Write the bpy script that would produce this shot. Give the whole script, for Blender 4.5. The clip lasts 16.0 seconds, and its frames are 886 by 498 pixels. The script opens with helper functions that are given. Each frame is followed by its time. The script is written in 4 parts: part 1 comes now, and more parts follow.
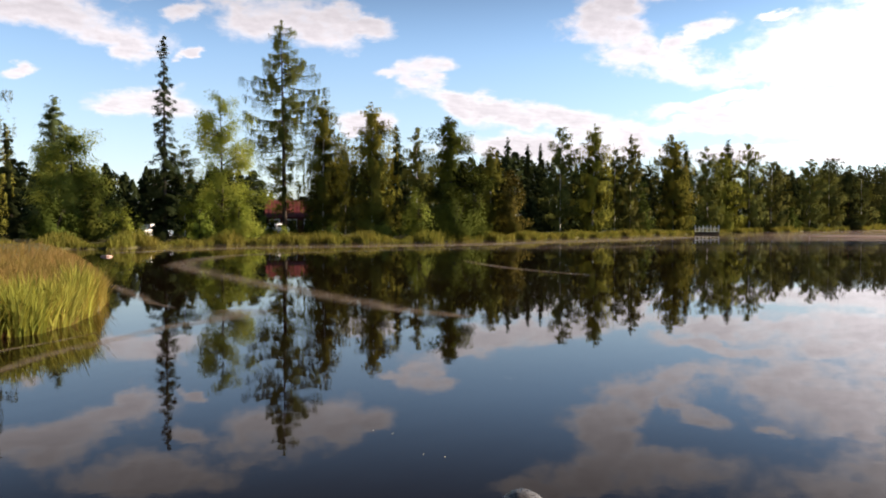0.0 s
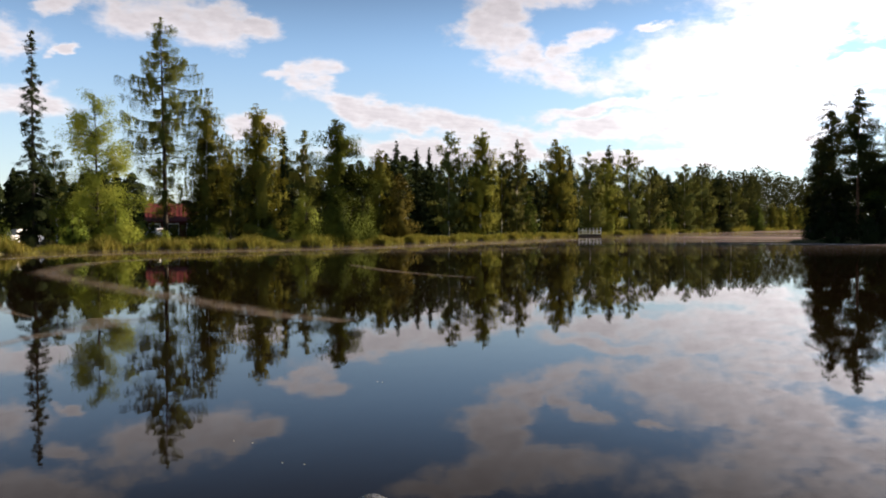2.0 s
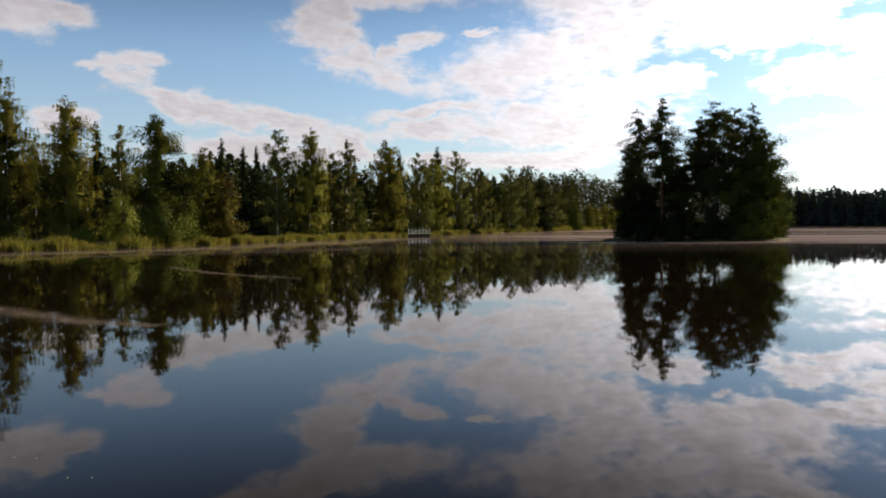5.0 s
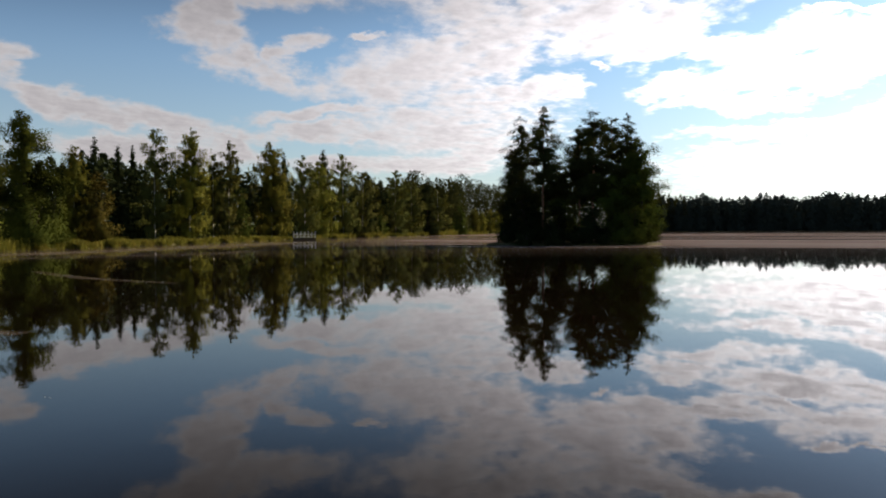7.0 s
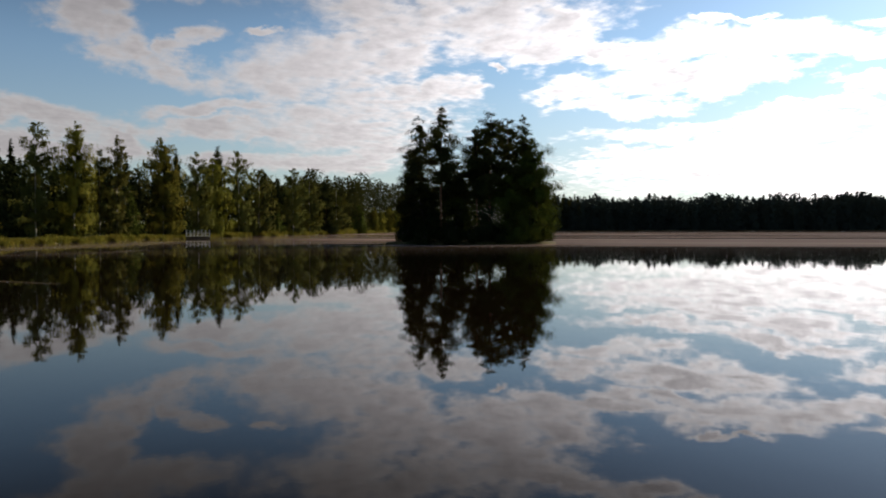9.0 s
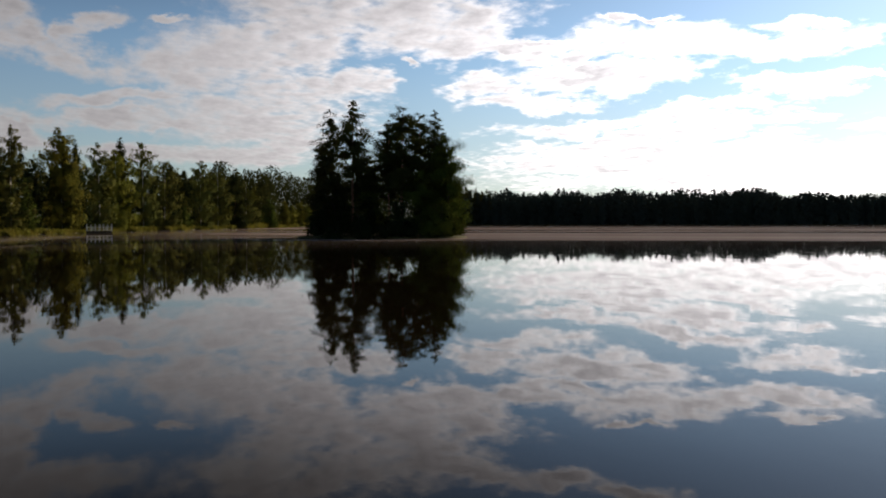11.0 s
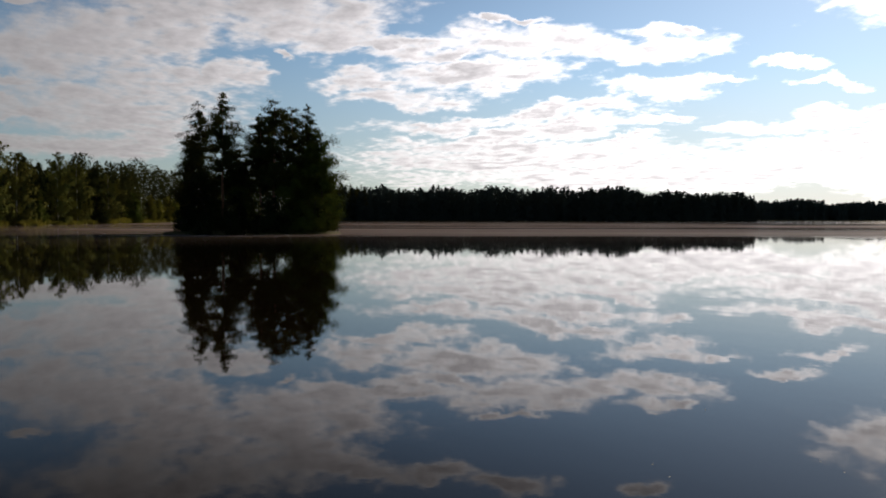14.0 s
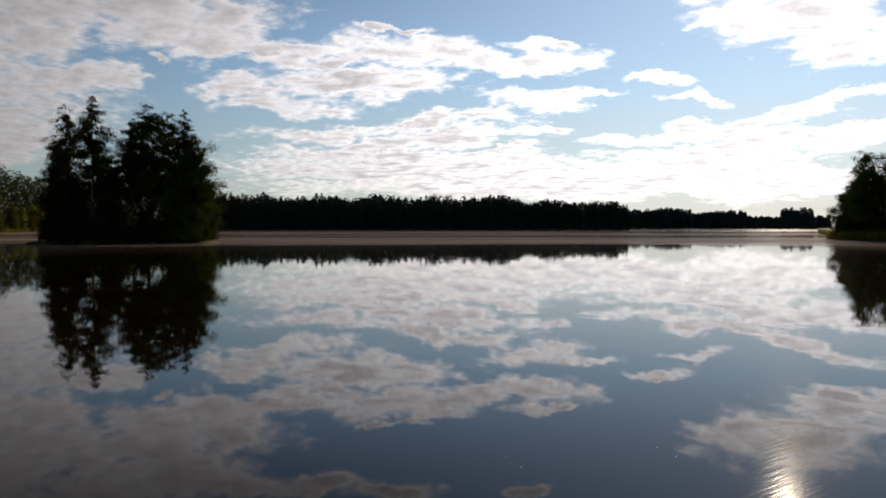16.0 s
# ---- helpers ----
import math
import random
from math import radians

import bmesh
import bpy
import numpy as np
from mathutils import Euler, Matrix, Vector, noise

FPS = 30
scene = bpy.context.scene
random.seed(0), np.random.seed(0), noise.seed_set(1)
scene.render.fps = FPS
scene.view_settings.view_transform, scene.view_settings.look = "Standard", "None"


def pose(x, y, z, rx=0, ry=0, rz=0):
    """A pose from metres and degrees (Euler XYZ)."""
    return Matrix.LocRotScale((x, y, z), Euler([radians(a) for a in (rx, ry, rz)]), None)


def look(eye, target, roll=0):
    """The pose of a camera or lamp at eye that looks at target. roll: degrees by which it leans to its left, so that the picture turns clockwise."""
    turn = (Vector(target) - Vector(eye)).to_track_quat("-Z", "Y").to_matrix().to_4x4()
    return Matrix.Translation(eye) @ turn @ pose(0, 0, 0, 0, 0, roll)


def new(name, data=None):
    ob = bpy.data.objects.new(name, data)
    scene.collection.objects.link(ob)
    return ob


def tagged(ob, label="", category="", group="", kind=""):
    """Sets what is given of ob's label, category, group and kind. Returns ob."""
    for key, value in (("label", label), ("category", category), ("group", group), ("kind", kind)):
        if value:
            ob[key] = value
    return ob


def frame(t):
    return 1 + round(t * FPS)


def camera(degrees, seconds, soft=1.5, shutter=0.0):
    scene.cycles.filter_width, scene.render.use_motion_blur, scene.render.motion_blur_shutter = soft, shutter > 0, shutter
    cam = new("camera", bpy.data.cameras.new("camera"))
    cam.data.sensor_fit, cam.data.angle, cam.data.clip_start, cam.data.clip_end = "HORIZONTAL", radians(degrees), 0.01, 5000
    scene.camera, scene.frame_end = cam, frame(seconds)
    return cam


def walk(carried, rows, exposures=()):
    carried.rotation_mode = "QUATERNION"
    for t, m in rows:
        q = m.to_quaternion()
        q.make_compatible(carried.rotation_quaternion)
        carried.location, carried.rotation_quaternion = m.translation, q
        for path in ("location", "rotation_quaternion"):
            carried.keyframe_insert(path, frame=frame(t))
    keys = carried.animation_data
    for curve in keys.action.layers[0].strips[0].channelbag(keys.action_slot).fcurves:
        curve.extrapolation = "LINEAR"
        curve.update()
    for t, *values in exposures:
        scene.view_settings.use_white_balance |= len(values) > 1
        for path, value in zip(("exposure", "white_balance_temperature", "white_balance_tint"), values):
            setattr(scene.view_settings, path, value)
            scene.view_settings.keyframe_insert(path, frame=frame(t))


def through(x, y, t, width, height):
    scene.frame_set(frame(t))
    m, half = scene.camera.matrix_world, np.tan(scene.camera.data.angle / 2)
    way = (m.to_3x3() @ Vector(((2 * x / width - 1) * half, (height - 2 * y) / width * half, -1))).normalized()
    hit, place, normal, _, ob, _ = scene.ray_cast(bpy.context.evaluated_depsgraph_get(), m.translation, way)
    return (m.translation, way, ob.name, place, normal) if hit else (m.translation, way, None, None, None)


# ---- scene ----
cam = camera(57.11, 16.0, soft=1.9)
PATH = [
    (0.0, pose(0.000, 0.000, 1.70, 88.32, 0.10, 0.00)),
    (0.5, pose(0.067, 0.010, 1.70, 88.45, 0.14, -1.80)),
    (1.0, pose(0.128, 0.015, 1.70, 88.57, 0.26, -3.77)),
    (1.5, pose(0.184, 0.016, 1.70, 88.56, 0.31, -5.61)),
    (2.0, pose(0.236, 0.011, 1.70, 88.53, 0.37, -7.66)),
    (2.5, pose(0.282, 0.003, 1.70, 88.51, 0.42, -9.53)),
    (3.0, pose(0.324, -0.010, 1.70, 88.47, 0.52, -11.56)),
    (3.5, pose(0.361, -0.027, 1.70, 88.45, 0.58, -13.47)),
    (4.0, pose(0.394, -0.047, 1.70, 88.44, 0.57, -15.54)),
    (4.5, pose(0.423, -0.072, 1.70, 88.43, 0.55, -17.48)),
    (7.0, pose(0.507, -0.247, 1.70, 88.67, 0.25, -27.41)),
    (7.5, pose(0.513, -0.292, 1.70, 88.72, 0.24, -29.17)),
    (8.0, pose(0.516, -0.339, 1.70, 88.76, 0.20, -31.02)),
    (8.5, pose(0.516, -0.389, 1.70, 88.74, 0.17, -32.71)),
    (9.0, pose(0.513, -0.442, 1.70, 88.57, 0.14, -34.48)),
    (9.5, pose(0.507, -0.497, 1.70, 88.34, 0.17, -36.08)),
    (12.0, pose(0.440, -0.802, 1.70, 88.16, -0.02, -43.35)),
    (12.5, pose(0.421, -0.869, 1.70, 88.09, -0.06, -44.64)),
    (13.0, pose(0.399, -0.936, 1.70, 87.99, -0.09, -46.03)),
    (13.5, pose(0.376, -1.005, 1.70, 87.89, -0.06, -47.53)),
    (14.0, pose(0.351, -1.075, 1.70, 87.86, -0.08, -49.33)),
    (14.5, pose(0.325, -1.146, 1.70, 87.90, -0.04, -51.21)),
    (15.0, pose(0.297, -1.218, 1.70, 88.10, -0.09, -53.30)),
    (15.5, pose(0.269, -1.290, 1.70, 88.29, -0.04, -55.30)),
    (16.0, pose(0.239, -1.363, 1.70, 88.47, 0.01, -57.45)),
]
EXPOSURE = [(t, stops, 6500, 20 - min(t, 9.0) / 1.8) for t, stops in ((0.0, 1.5), (2.5, 1.25), (4.5, 0.98), (7.0, 0.58), (9.5, 0.25), (12.5, -0.05), (16.0, -0.45))]
walk(cam, PATH, EXPOSURE)

# ---- light: morning sun to the right of the lake, sky with broken cloud ----
SUN_AZ, SUN_EL = 80.6, 18.6
sun = new("sun", bpy.data.lights.new("sun", "SUN"))
sun.data.energy, sun.data.angle, sun.data.color = 5.0, radians(0.55), (1.0, 0.84, 0.61)
SUN_DIR = Vector((math.sin(radians(SUN_AZ)) * math.cos(radians(SUN_EL)),
                  math.cos(radians(SUN_AZ)) * math.cos(radians(SUN_EL)), math.sin(radians(SUN_EL))))
sun.matrix_world = look(SUN_DIR * 400, (0, 0, 0))

# cloud banks: bearing, height, half width, half height, lean (degrees)
CLOUDS_NORTH = [
    (-24.9, 13.3, 4.9, 1.5, -10),
    (-20.7, 11.5, 1.6, 1.0, -21),
    (-18.4, 14.2, 1.6, 0.6, 4),
    (-17.2, 11.3, 0.9, 0.3, 3),
    (-27.8, 9.4, 0.9, 0.6, 5),
    (-20.2, 7.9, 2.8, 0.9, 3),
    (-11.8, 14.2, 3.6, 1.6, 3),
    (-8.0, 13.1, 2.4, 1.6, 2),
    (-5.2, 13.6, 1.9, 0.9, 1),
    (-1.8, 10.8, 1.9, 0.8, 10),
    (-1.3, 9.7, 1.7, 0.7, -12),
    (-3.7, 10.4, 1.0, 0.4, 1),
    (-20.1, 16.2, 5.2, 1.2, 5),
    (-5.7, 7.2, 1.6, 0.6, 1),
]
CLOUDS_BEND = [
    (2.6, 8.3, 4.3, 0.7, -8),
    (7.9, 7.2, 4.7, 0.8, -8),
    (12.0, 5.9, 3.2, 0.8, -19),
    (7.7, 5.3, 7.4, 0.9, -1),
    (11.4, 14.0, 2.4, 2.2, -3),
    (12.7, 12.0, 1.6, 1.4, -3),
    (16.9, 12.6, 2.1, 0.7, 16),
    (15.7, 10.6, 2.6, 1.0, -11),
    (13.8, 16.5, 6.3, 1.3, -4),
    (7.9, 17.7, 4.3, 0.7, -2),
]
CLOUDS_MIDDLE = [
    (22.6, 13.3, 1.4, 0.3, 2),
    (27.1, 11.6, 6.3, 2.0, 6),
    (23.2, 10.0, 4.2, 1.4, 1),
    (19.0, 8.0, 3.9, 0.5, 7),
    (19.7, 6.7, 6.8, 0.6, 1),
    (27.0, 7.1, 6.7, 1.6, 1),
    (23.9, 4.7, 8.1, 0.7, 1),
    (33.8, 13.9, 7.5, 2.0, -0),
    (38.5, 14.9, 7.0, 1.6, -5),
    (41.6, 12.4, 3.7, 1.3, -2),
    (35.0, 9.8, 1.7, 0.6, -1),
    (45.1, 11.7, 4.5, 0.4, 1),
    (37.9, 10.8, 0.7, 0.2, -1),
    (29.4, 9.2, 3.6, 0.9, 0),
    (31.0, 16.8, 10.3, 2.0, 0),
]
CLOUDS_EAST = [
    (55.3, 12.6, 4.5, 0.8, 0),
    (58.1, 11.6, 9.1, 1.0, -2),
    (50.2, 11.4, 5.8, 0.5, 4),
    (64.2, 11.1, 4.3, 0.5, -1),
    (43.7, 9.4, 3.0, 0.6, 6),
    (51.0, 9.9, 7.4, 0.8, 1),
    (47.1, 8.4, 5.0, 0.5, 1),
    (64.4, 12.5, 2.4, 0.4, -12),
    (63.6, 8.8, 3.4, 0.6, 2),
    (68.2, 8.9, 1.6, 0.3, -2),
    (72.5, 9.7, 2.1, 0.3, -1),
    (74.7, 8.6, 1.9, 0.3, -3),
    (53.7, 7.1, 9.1, 0.5, 3),
    (64.4, 6.8, 1.7, 0.3, -1),
    (53.7, 5.8, 9.9, 0.7, 4),
    (54.1, 4.2, 11.5, 1.0, 0),
]
CLOUDS_SUN = [
    (60.9, 5.1, 3.2, 0.3, 5),
    (75.0, 6.6, 6.7, 0.5, 4),
    (82.2, 7.6, 4.2, 0.5, 10),
    (78.8, 5.4, 8.9, 0.6, 3),
    (73.5, 4.3, 7.7, 0.5, 3),
    (79.9, 3.3, 9.1, 0.8, -1),
    (81.4, 13.5, 5.5, 1.5, -6),
    (83.1, 11.4, 2.8, 1.2, 5),
    (86.8, 11.6, 2.7, 1.5, -6),
    (66.0, 2.8, 19.4, 0.9, -0),
]
CLOUDS_HIGH = [
    (30.9, 12.3, 3.2, 2.5, 6),
    (38.6, 13.1, 5.7, 1.5, 4),
    (42.1, 11.6, 2.7, 0.4, 3),
    (31.8, 8.9, 3.9, 1.1, 4),
    (30.2, 5.7, 2.8, 0.9, 3),
    (35.6, 15.8, 10.3, 1.3, 6),
    (44.9, 17.3, 7.2, 0.9, 4),
    (54.1, 18.0, 2.8, 0.6, 1),
    (54.5, 13.8, 1.8, 0.2, 1),
    (63.2, 17.9, 1.6, 0.5, -2),
]


class Nodes:
    """Short calls to build a node tree."""

    def __init__(self, tree):
        self.tree = tree
        tree.nodes.clear()

    def add(self, kind, inputs=(), out=0, **settings):
        n = self.tree.nodes.new(kind)
        for key, value in settings.items():
            setattr(n, key, value)
        for key, value in dict(inputs).items():
            if isinstance(value, bpy.types.NodeSocket):
                self.tree.links.new(value, n.inputs[key])
            else:
                n.inputs[key].default_value = value
        return n.outputs[out] if len(n.outputs) else None

    def math(self, op, a, b=0.0, c=0.0, clamp=False):
        return self.add("ShaderNodeMath", {0: a, 1: b, 2: c}, operation=op, use_clamp=clamp)

    def ramp(self, value, lo, hi, a=0.0, b=1.0, smooth=True):
        return self.add("ShaderNodeMapRange", {0: value, 1: lo, 2: hi, 3: a, 4: b},
                        interpolation_type="SMOOTHSTEP" if smooth else "LINEAR")

    def noise(self, vector, scale, detail=3.0, rough=0.55, out=0, **extra):
        return self.add("ShaderNodeTexNoise", {"Vector": vector, "Scale": scale, "Detail": detail, "Roughness": rough, **extra}, out)

    def mix(self, factor, a, b, blend="MIX"):
        n = self.tree.nodes.new("ShaderNodeMix")
        n.data_type, n.blend_type = "RGBA", blend
        for i, value in ((0, factor), (6, a), (7, b)):
            if isinstance(value, bpy.types.NodeSocket):
                self.tree.links.new(value, n.inputs[i])
            else:
                n.inputs[i].default_value = value if i == 0 else (*value, 1.0)
        return n.outputs[2]

    def stretch(self, vector, s, location=(0, 0, 0), turn=0.0):
        if turn:
            vector = self.add("ShaderNodeMapping", {"Vector": vector, "Rotation": (0, 0, radians(turn))})
        return self.add("ShaderNodeMapping", {"Vector": vector, "Scale": s, "Location": location})


def build_world():
    world = bpy.data.worlds.new("sky")
    world.use_nodes = True
    scene.world = world
    n = Nodes(world.node_tree)
    way = n.add("ShaderNodeTexCoord", out=0)
    parts = n.tree.nodes.new("ShaderNodeSeparateXYZ")
    n.tree.links.new(way, parts.inputs[0])
    x, y, z = parts.outputs
    flat = n.math("SQRT", n.math("ADD", n.math("MULTIPLY", x, x), n.math("MULTIPLY", y, y)))
    az = n.math("MULTIPLY", n.math("ARCTAN2", x, y), 180 / math.pi)
    el = n.math("MULTIPLY", n.math("ARCTAN2", z, flat), 180 / math.pi)
    spot = n.add("ShaderNodeCombineXYZ", {0: az, 1: el, 2: 0.0})
    # wisps bend the outlines of the banks
    bend = n.noise(n.stretch(way, (1, 1, 2.0)), 9.0, 5.0, 0.6, out=1)
    bend = n.add("ShaderNodeVectorMath", {0: bend, 1: (0.5, 0.5, 0.5)}, operation="SUBTRACT")
    bend = n.add("ShaderNodeVectorMath", {0: bend, 1: (8.0, 4.0, 0.0)}, operation="MULTIPLY")
    spot = n.add("ShaderNodeVectorMath", {0: spot, 1: bend}, operation="ADD")
    bank, count = None, 0
    for a, e, ra, re, lean in CLOUDS_NORTH + CLOUDS_BEND + CLOUDS_MIDDLE + CLOUDS_EAST + CLOUDS_SUN + CLOUDS_HIGH:
        local = n.add("ShaderNodeMapping", {"Vector": spot, "Location": (a, e, 0), "Scale": (ra * 1.05, re * 1.08, 1), "Rotation": (0, 0, radians(lean))},
                      vector_type="TEXTURE")
        near = n.math("SUBTRACT", 1.0, n.add("ShaderNodeVectorMath", {0: local}, out=1, operation="LENGTH"))
        bank = near if bank is None else n.math("SMOOTH_MAX", bank, near, 0.06)
        count += 1
        # each dozen follows on the one before it
        if count % 12 == 0:
            spot = n.add("ShaderNodeVectorMath", {0: spot, 1: n.math("MULTIPLY", bank, 0.00001)}, operation="ADD")
    # high in the sky and behind, unseen cloud thinned to dim the trees
    deck = n.add("ShaderNodeVectorMath", {0: way, 3: n.math("DIVIDE", 1.0, n.math("ADD", n.math("MAXIMUM", z, 0.0), 0.10))}, operation="SCALE")
    wide = n.ramp(n.noise(deck, 0.7, 5.0), 0.5, 0.8, -1.3, 0.3)
    aside = n.math("MAXIMUM", n.ramp(el, 19.0, 27.0), n.ramp(y, 0.0, -0.35))
    bank = n.math("MAXIMUM", n.math("MAXIMUM", n.math("SMOOTH_MIN", bank, 0.42, 0.2), -1.0), n.math("ADD", wide, n.ramp(aside, 0, 1, -2.0, 0.0)))
    toward = n.add("ShaderNodeVectorMath", {0: way, 1: tuple(SUN_DIR)}, out=1, operation="DOT_PRODUCT")
    glow = n.ramp(toward, 0.2, 1.0, 0.0, 1.0, smooth=False)
    glow = n.math("POWER", glow, 3.4)
    # billows of the cloud deck, drawn out across the wind; light falls on them from the sun
    puff = n.noise(deck, 3.0, 4.0, 0.55)
    grain = n.stretch(deck, (1.0, 0.8, 1.0), turn=30)
    fine = n.noise(grain, 10.0, 6.0, 0.58)
    heap = n.noise(n.stretch(way, (1.0, 1.0, 1.5)), 24.0, 6.0, 0.6)
    aslant = n.noise(n.add("ShaderNodeVectorMath", {0: grain, 1: (0.030, -0.012, 0.0)}, operation="ADD"), 10.0, 3.0, 0.58)
    body = n.math("MULTIPLY", bank, 1.7)
    mixed = n.math("MULTIPLY_ADD", n.math("SUBTRACT", fine, heap), n.ramp(glow, 0.01, 0.16), heap)
    body = n.math("ADD", body, n.math("MULTIPLY", n.math("SUBTRACT", puff, 0.5), 1.1))
    body = n.math("ADD", body, n.math("MULTIPLY", n.math("SUBTRACT", mixed, 0.5), 2.7))
    cover = n.ramp(body, -0.52, 0.85)
    thick = n.ramp(body, 0.35, 1.05)
    sky = n.add("ShaderNodeTexSky", sky_type="NISHITA", sun_disc=False, sun_elevation=radians(SUN_EL),
                sun_rotation=radians(SUN_AZ), air_density=1.0, dust_density=0.05, ozone_density=1.8)
    # clouds are lit through towards the sun and greyer where they are thick
    lit = n.math("ADD", 5.9, n.math("MULTIPLY", glow, 34.0))
    relief = n.math("MULTIPLY_ADD", n.math("SUBTRACT", fine, aslant), n.ramp(glow, 0.02, 0.2, 0.4, 1.1), 1.0)
    # higher cloud darkened as well, to dim its image in the water
    shade = n.math("MULTIPLY", n.math("MULTIPLY", n.math("MULTIPLY_ADD", thick, n.ramp(glow, 0.06, 0.6, -0.14, -0.48), 1.10), n.ramp(el, 10.5, 20.0, 1.0, 0.48)), n.math("MINIMUM", n.math("MAXIMUM", relief, 0.6), 1.5))
    white = n.mix(thick, (1.0, 0.97, 0.935), (0.93, 0.90, 0.89))
    cloud = n.add("ShaderNodeVectorMath", {0: white, 3: n.math("MULTIPLY", lit, shade)}, operation="SCALE")
    # the air brightens round the sun, darkened higher up to dim the lake's reflection
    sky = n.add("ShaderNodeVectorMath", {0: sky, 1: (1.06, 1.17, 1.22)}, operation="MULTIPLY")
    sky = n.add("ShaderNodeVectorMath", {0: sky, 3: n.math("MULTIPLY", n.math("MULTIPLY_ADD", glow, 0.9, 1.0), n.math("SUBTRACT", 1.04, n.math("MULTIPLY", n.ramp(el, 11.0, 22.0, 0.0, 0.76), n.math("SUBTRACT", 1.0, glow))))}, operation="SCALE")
    # thin bright haze low over the horizon
    haze = n.math("MULTIPLY", n.ramp(el, 14.0, 0.0), n.math("MULTIPLY_ADD", glow, 0.42, 0.42))
    haze = n.math("MAXIMUM", haze, n.math("MULTIPLY", glow, 0.20))
    hazy = n.add("ShaderNodeVectorMath", {0: n.mix(glow, (0.78, 0.90, 1.0), (0.93, 0.95, 0.99)), 3: n.math("MULTIPLY_ADD", glow, 12.0, 5.8)}, operation="SCALE")
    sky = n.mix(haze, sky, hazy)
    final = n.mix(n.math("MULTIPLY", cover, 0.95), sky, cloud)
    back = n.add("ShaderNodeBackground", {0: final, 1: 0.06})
    n.add("ShaderNodeOutputWorld", {0: back})


build_world()

# ---- materials ----


def material(name, build):
    m = bpy.data.materials.new(name)
    m.use_nodes = True
    n = Nodes(m.node_tree)
    surface = build(n)
    n.add("ShaderNodeOutputMaterial", {0: surface})
    return m


def position(n):
    return n.add("ShaderNodeNewGeometry", out=0)


def foliage(name, dark, light, other, through=0.11):
    """Leaves: colour by leaf, by tree and in patches; some light passes through."""
    def build(n):
        geo = n.tree.nodes.new("ShaderNodeNewGeometry")
        leaf = geo.outputs["Random Per Island"]
        each = n.add("ShaderNodeObjectInfo", out=5)
        patch = n.noise(geo.outputs["Position"], 0.45, 3.0)
        spray = n.noise(geo.outputs["Position"], 1.7, 2.0)
        c = n.mix(n.math("ADD", n.ramp(leaf, 0, 1, 0.05, 0.45, smooth=False), n.ramp(spray, 0.3, 0.7, 0.0, 0.5)), dark, light)
        c = n.mix(n.ramp(patch, 0.4, 0.7, 0.0, 0.55), c, other)
        c = n.add("ShaderNodeHueSaturation", {"Color": c, "Hue": n.ramp(each, 0, 1, 0.475, 0.50), "Value": n.ramp(each, 0, 1, 0.85, 1.15)})
        d = n.add("ShaderNodeBsdfDiffuse", {0: c})
        t = n.add("ShaderNodeBsdfTranslucent", {0: n.mix(0.45, c, (light[0] * 1.5, light[1] * 1.35, light[2]))})
        return n.add("ShaderNodeMixShader", {0: through, 1: d, 2: t})
    return material(name, build)


def surface(name, a, b, scale=3.0, rough=0.8, bump=0.3, fine=25.0, spec=0.4):
    """A plain two-scale surface."""
    def build(n):
        p = n.add("ShaderNodeTexCoord", out=3)
        big = n.noise(p, scale, 5.0)
        small = n.noise(p, fine, 4.0)
        c = n.mix(n.ramp(n.math("ADD", n.math("MULTIPLY", big, 0.65), n.math("MULTIPLY", small, 0.35)), 0.35, 0.65), a, b)
        k = n.add("ShaderNodeBump", {"Height": n.math("ADD", small, big), "Strength": bump, "Distance": 0.02})
        r = n.ramp(small, 0.3, 0.7, max(rough - 0.12, 0.02), min(rough + 0.1, 1.0))
        return n.add("ShaderNodeBsdfPrincipled", {"Base Color": c, "Roughness": r, "Normal": k, "Specular IOR Level": spec})
    return material(name, build)


def birch_bark():
    def build(n):
        p = n.add("ShaderNodeTexCoord", out=3)
        band = n.noise(n.stretch(p, (2.0, 2.0, 9.0)), 1.6, 5.0, 0.65)
        c = n.mix(n.ramp(band, 0.52, 0.62), (0.62, 0.59, 0.53), (0.06, 0.05, 0.045))
        return n.add("ShaderNodeBsdfPrincipled", {"Base Color": c, "Roughness": 0.7})
    return material("birch_bark", build)


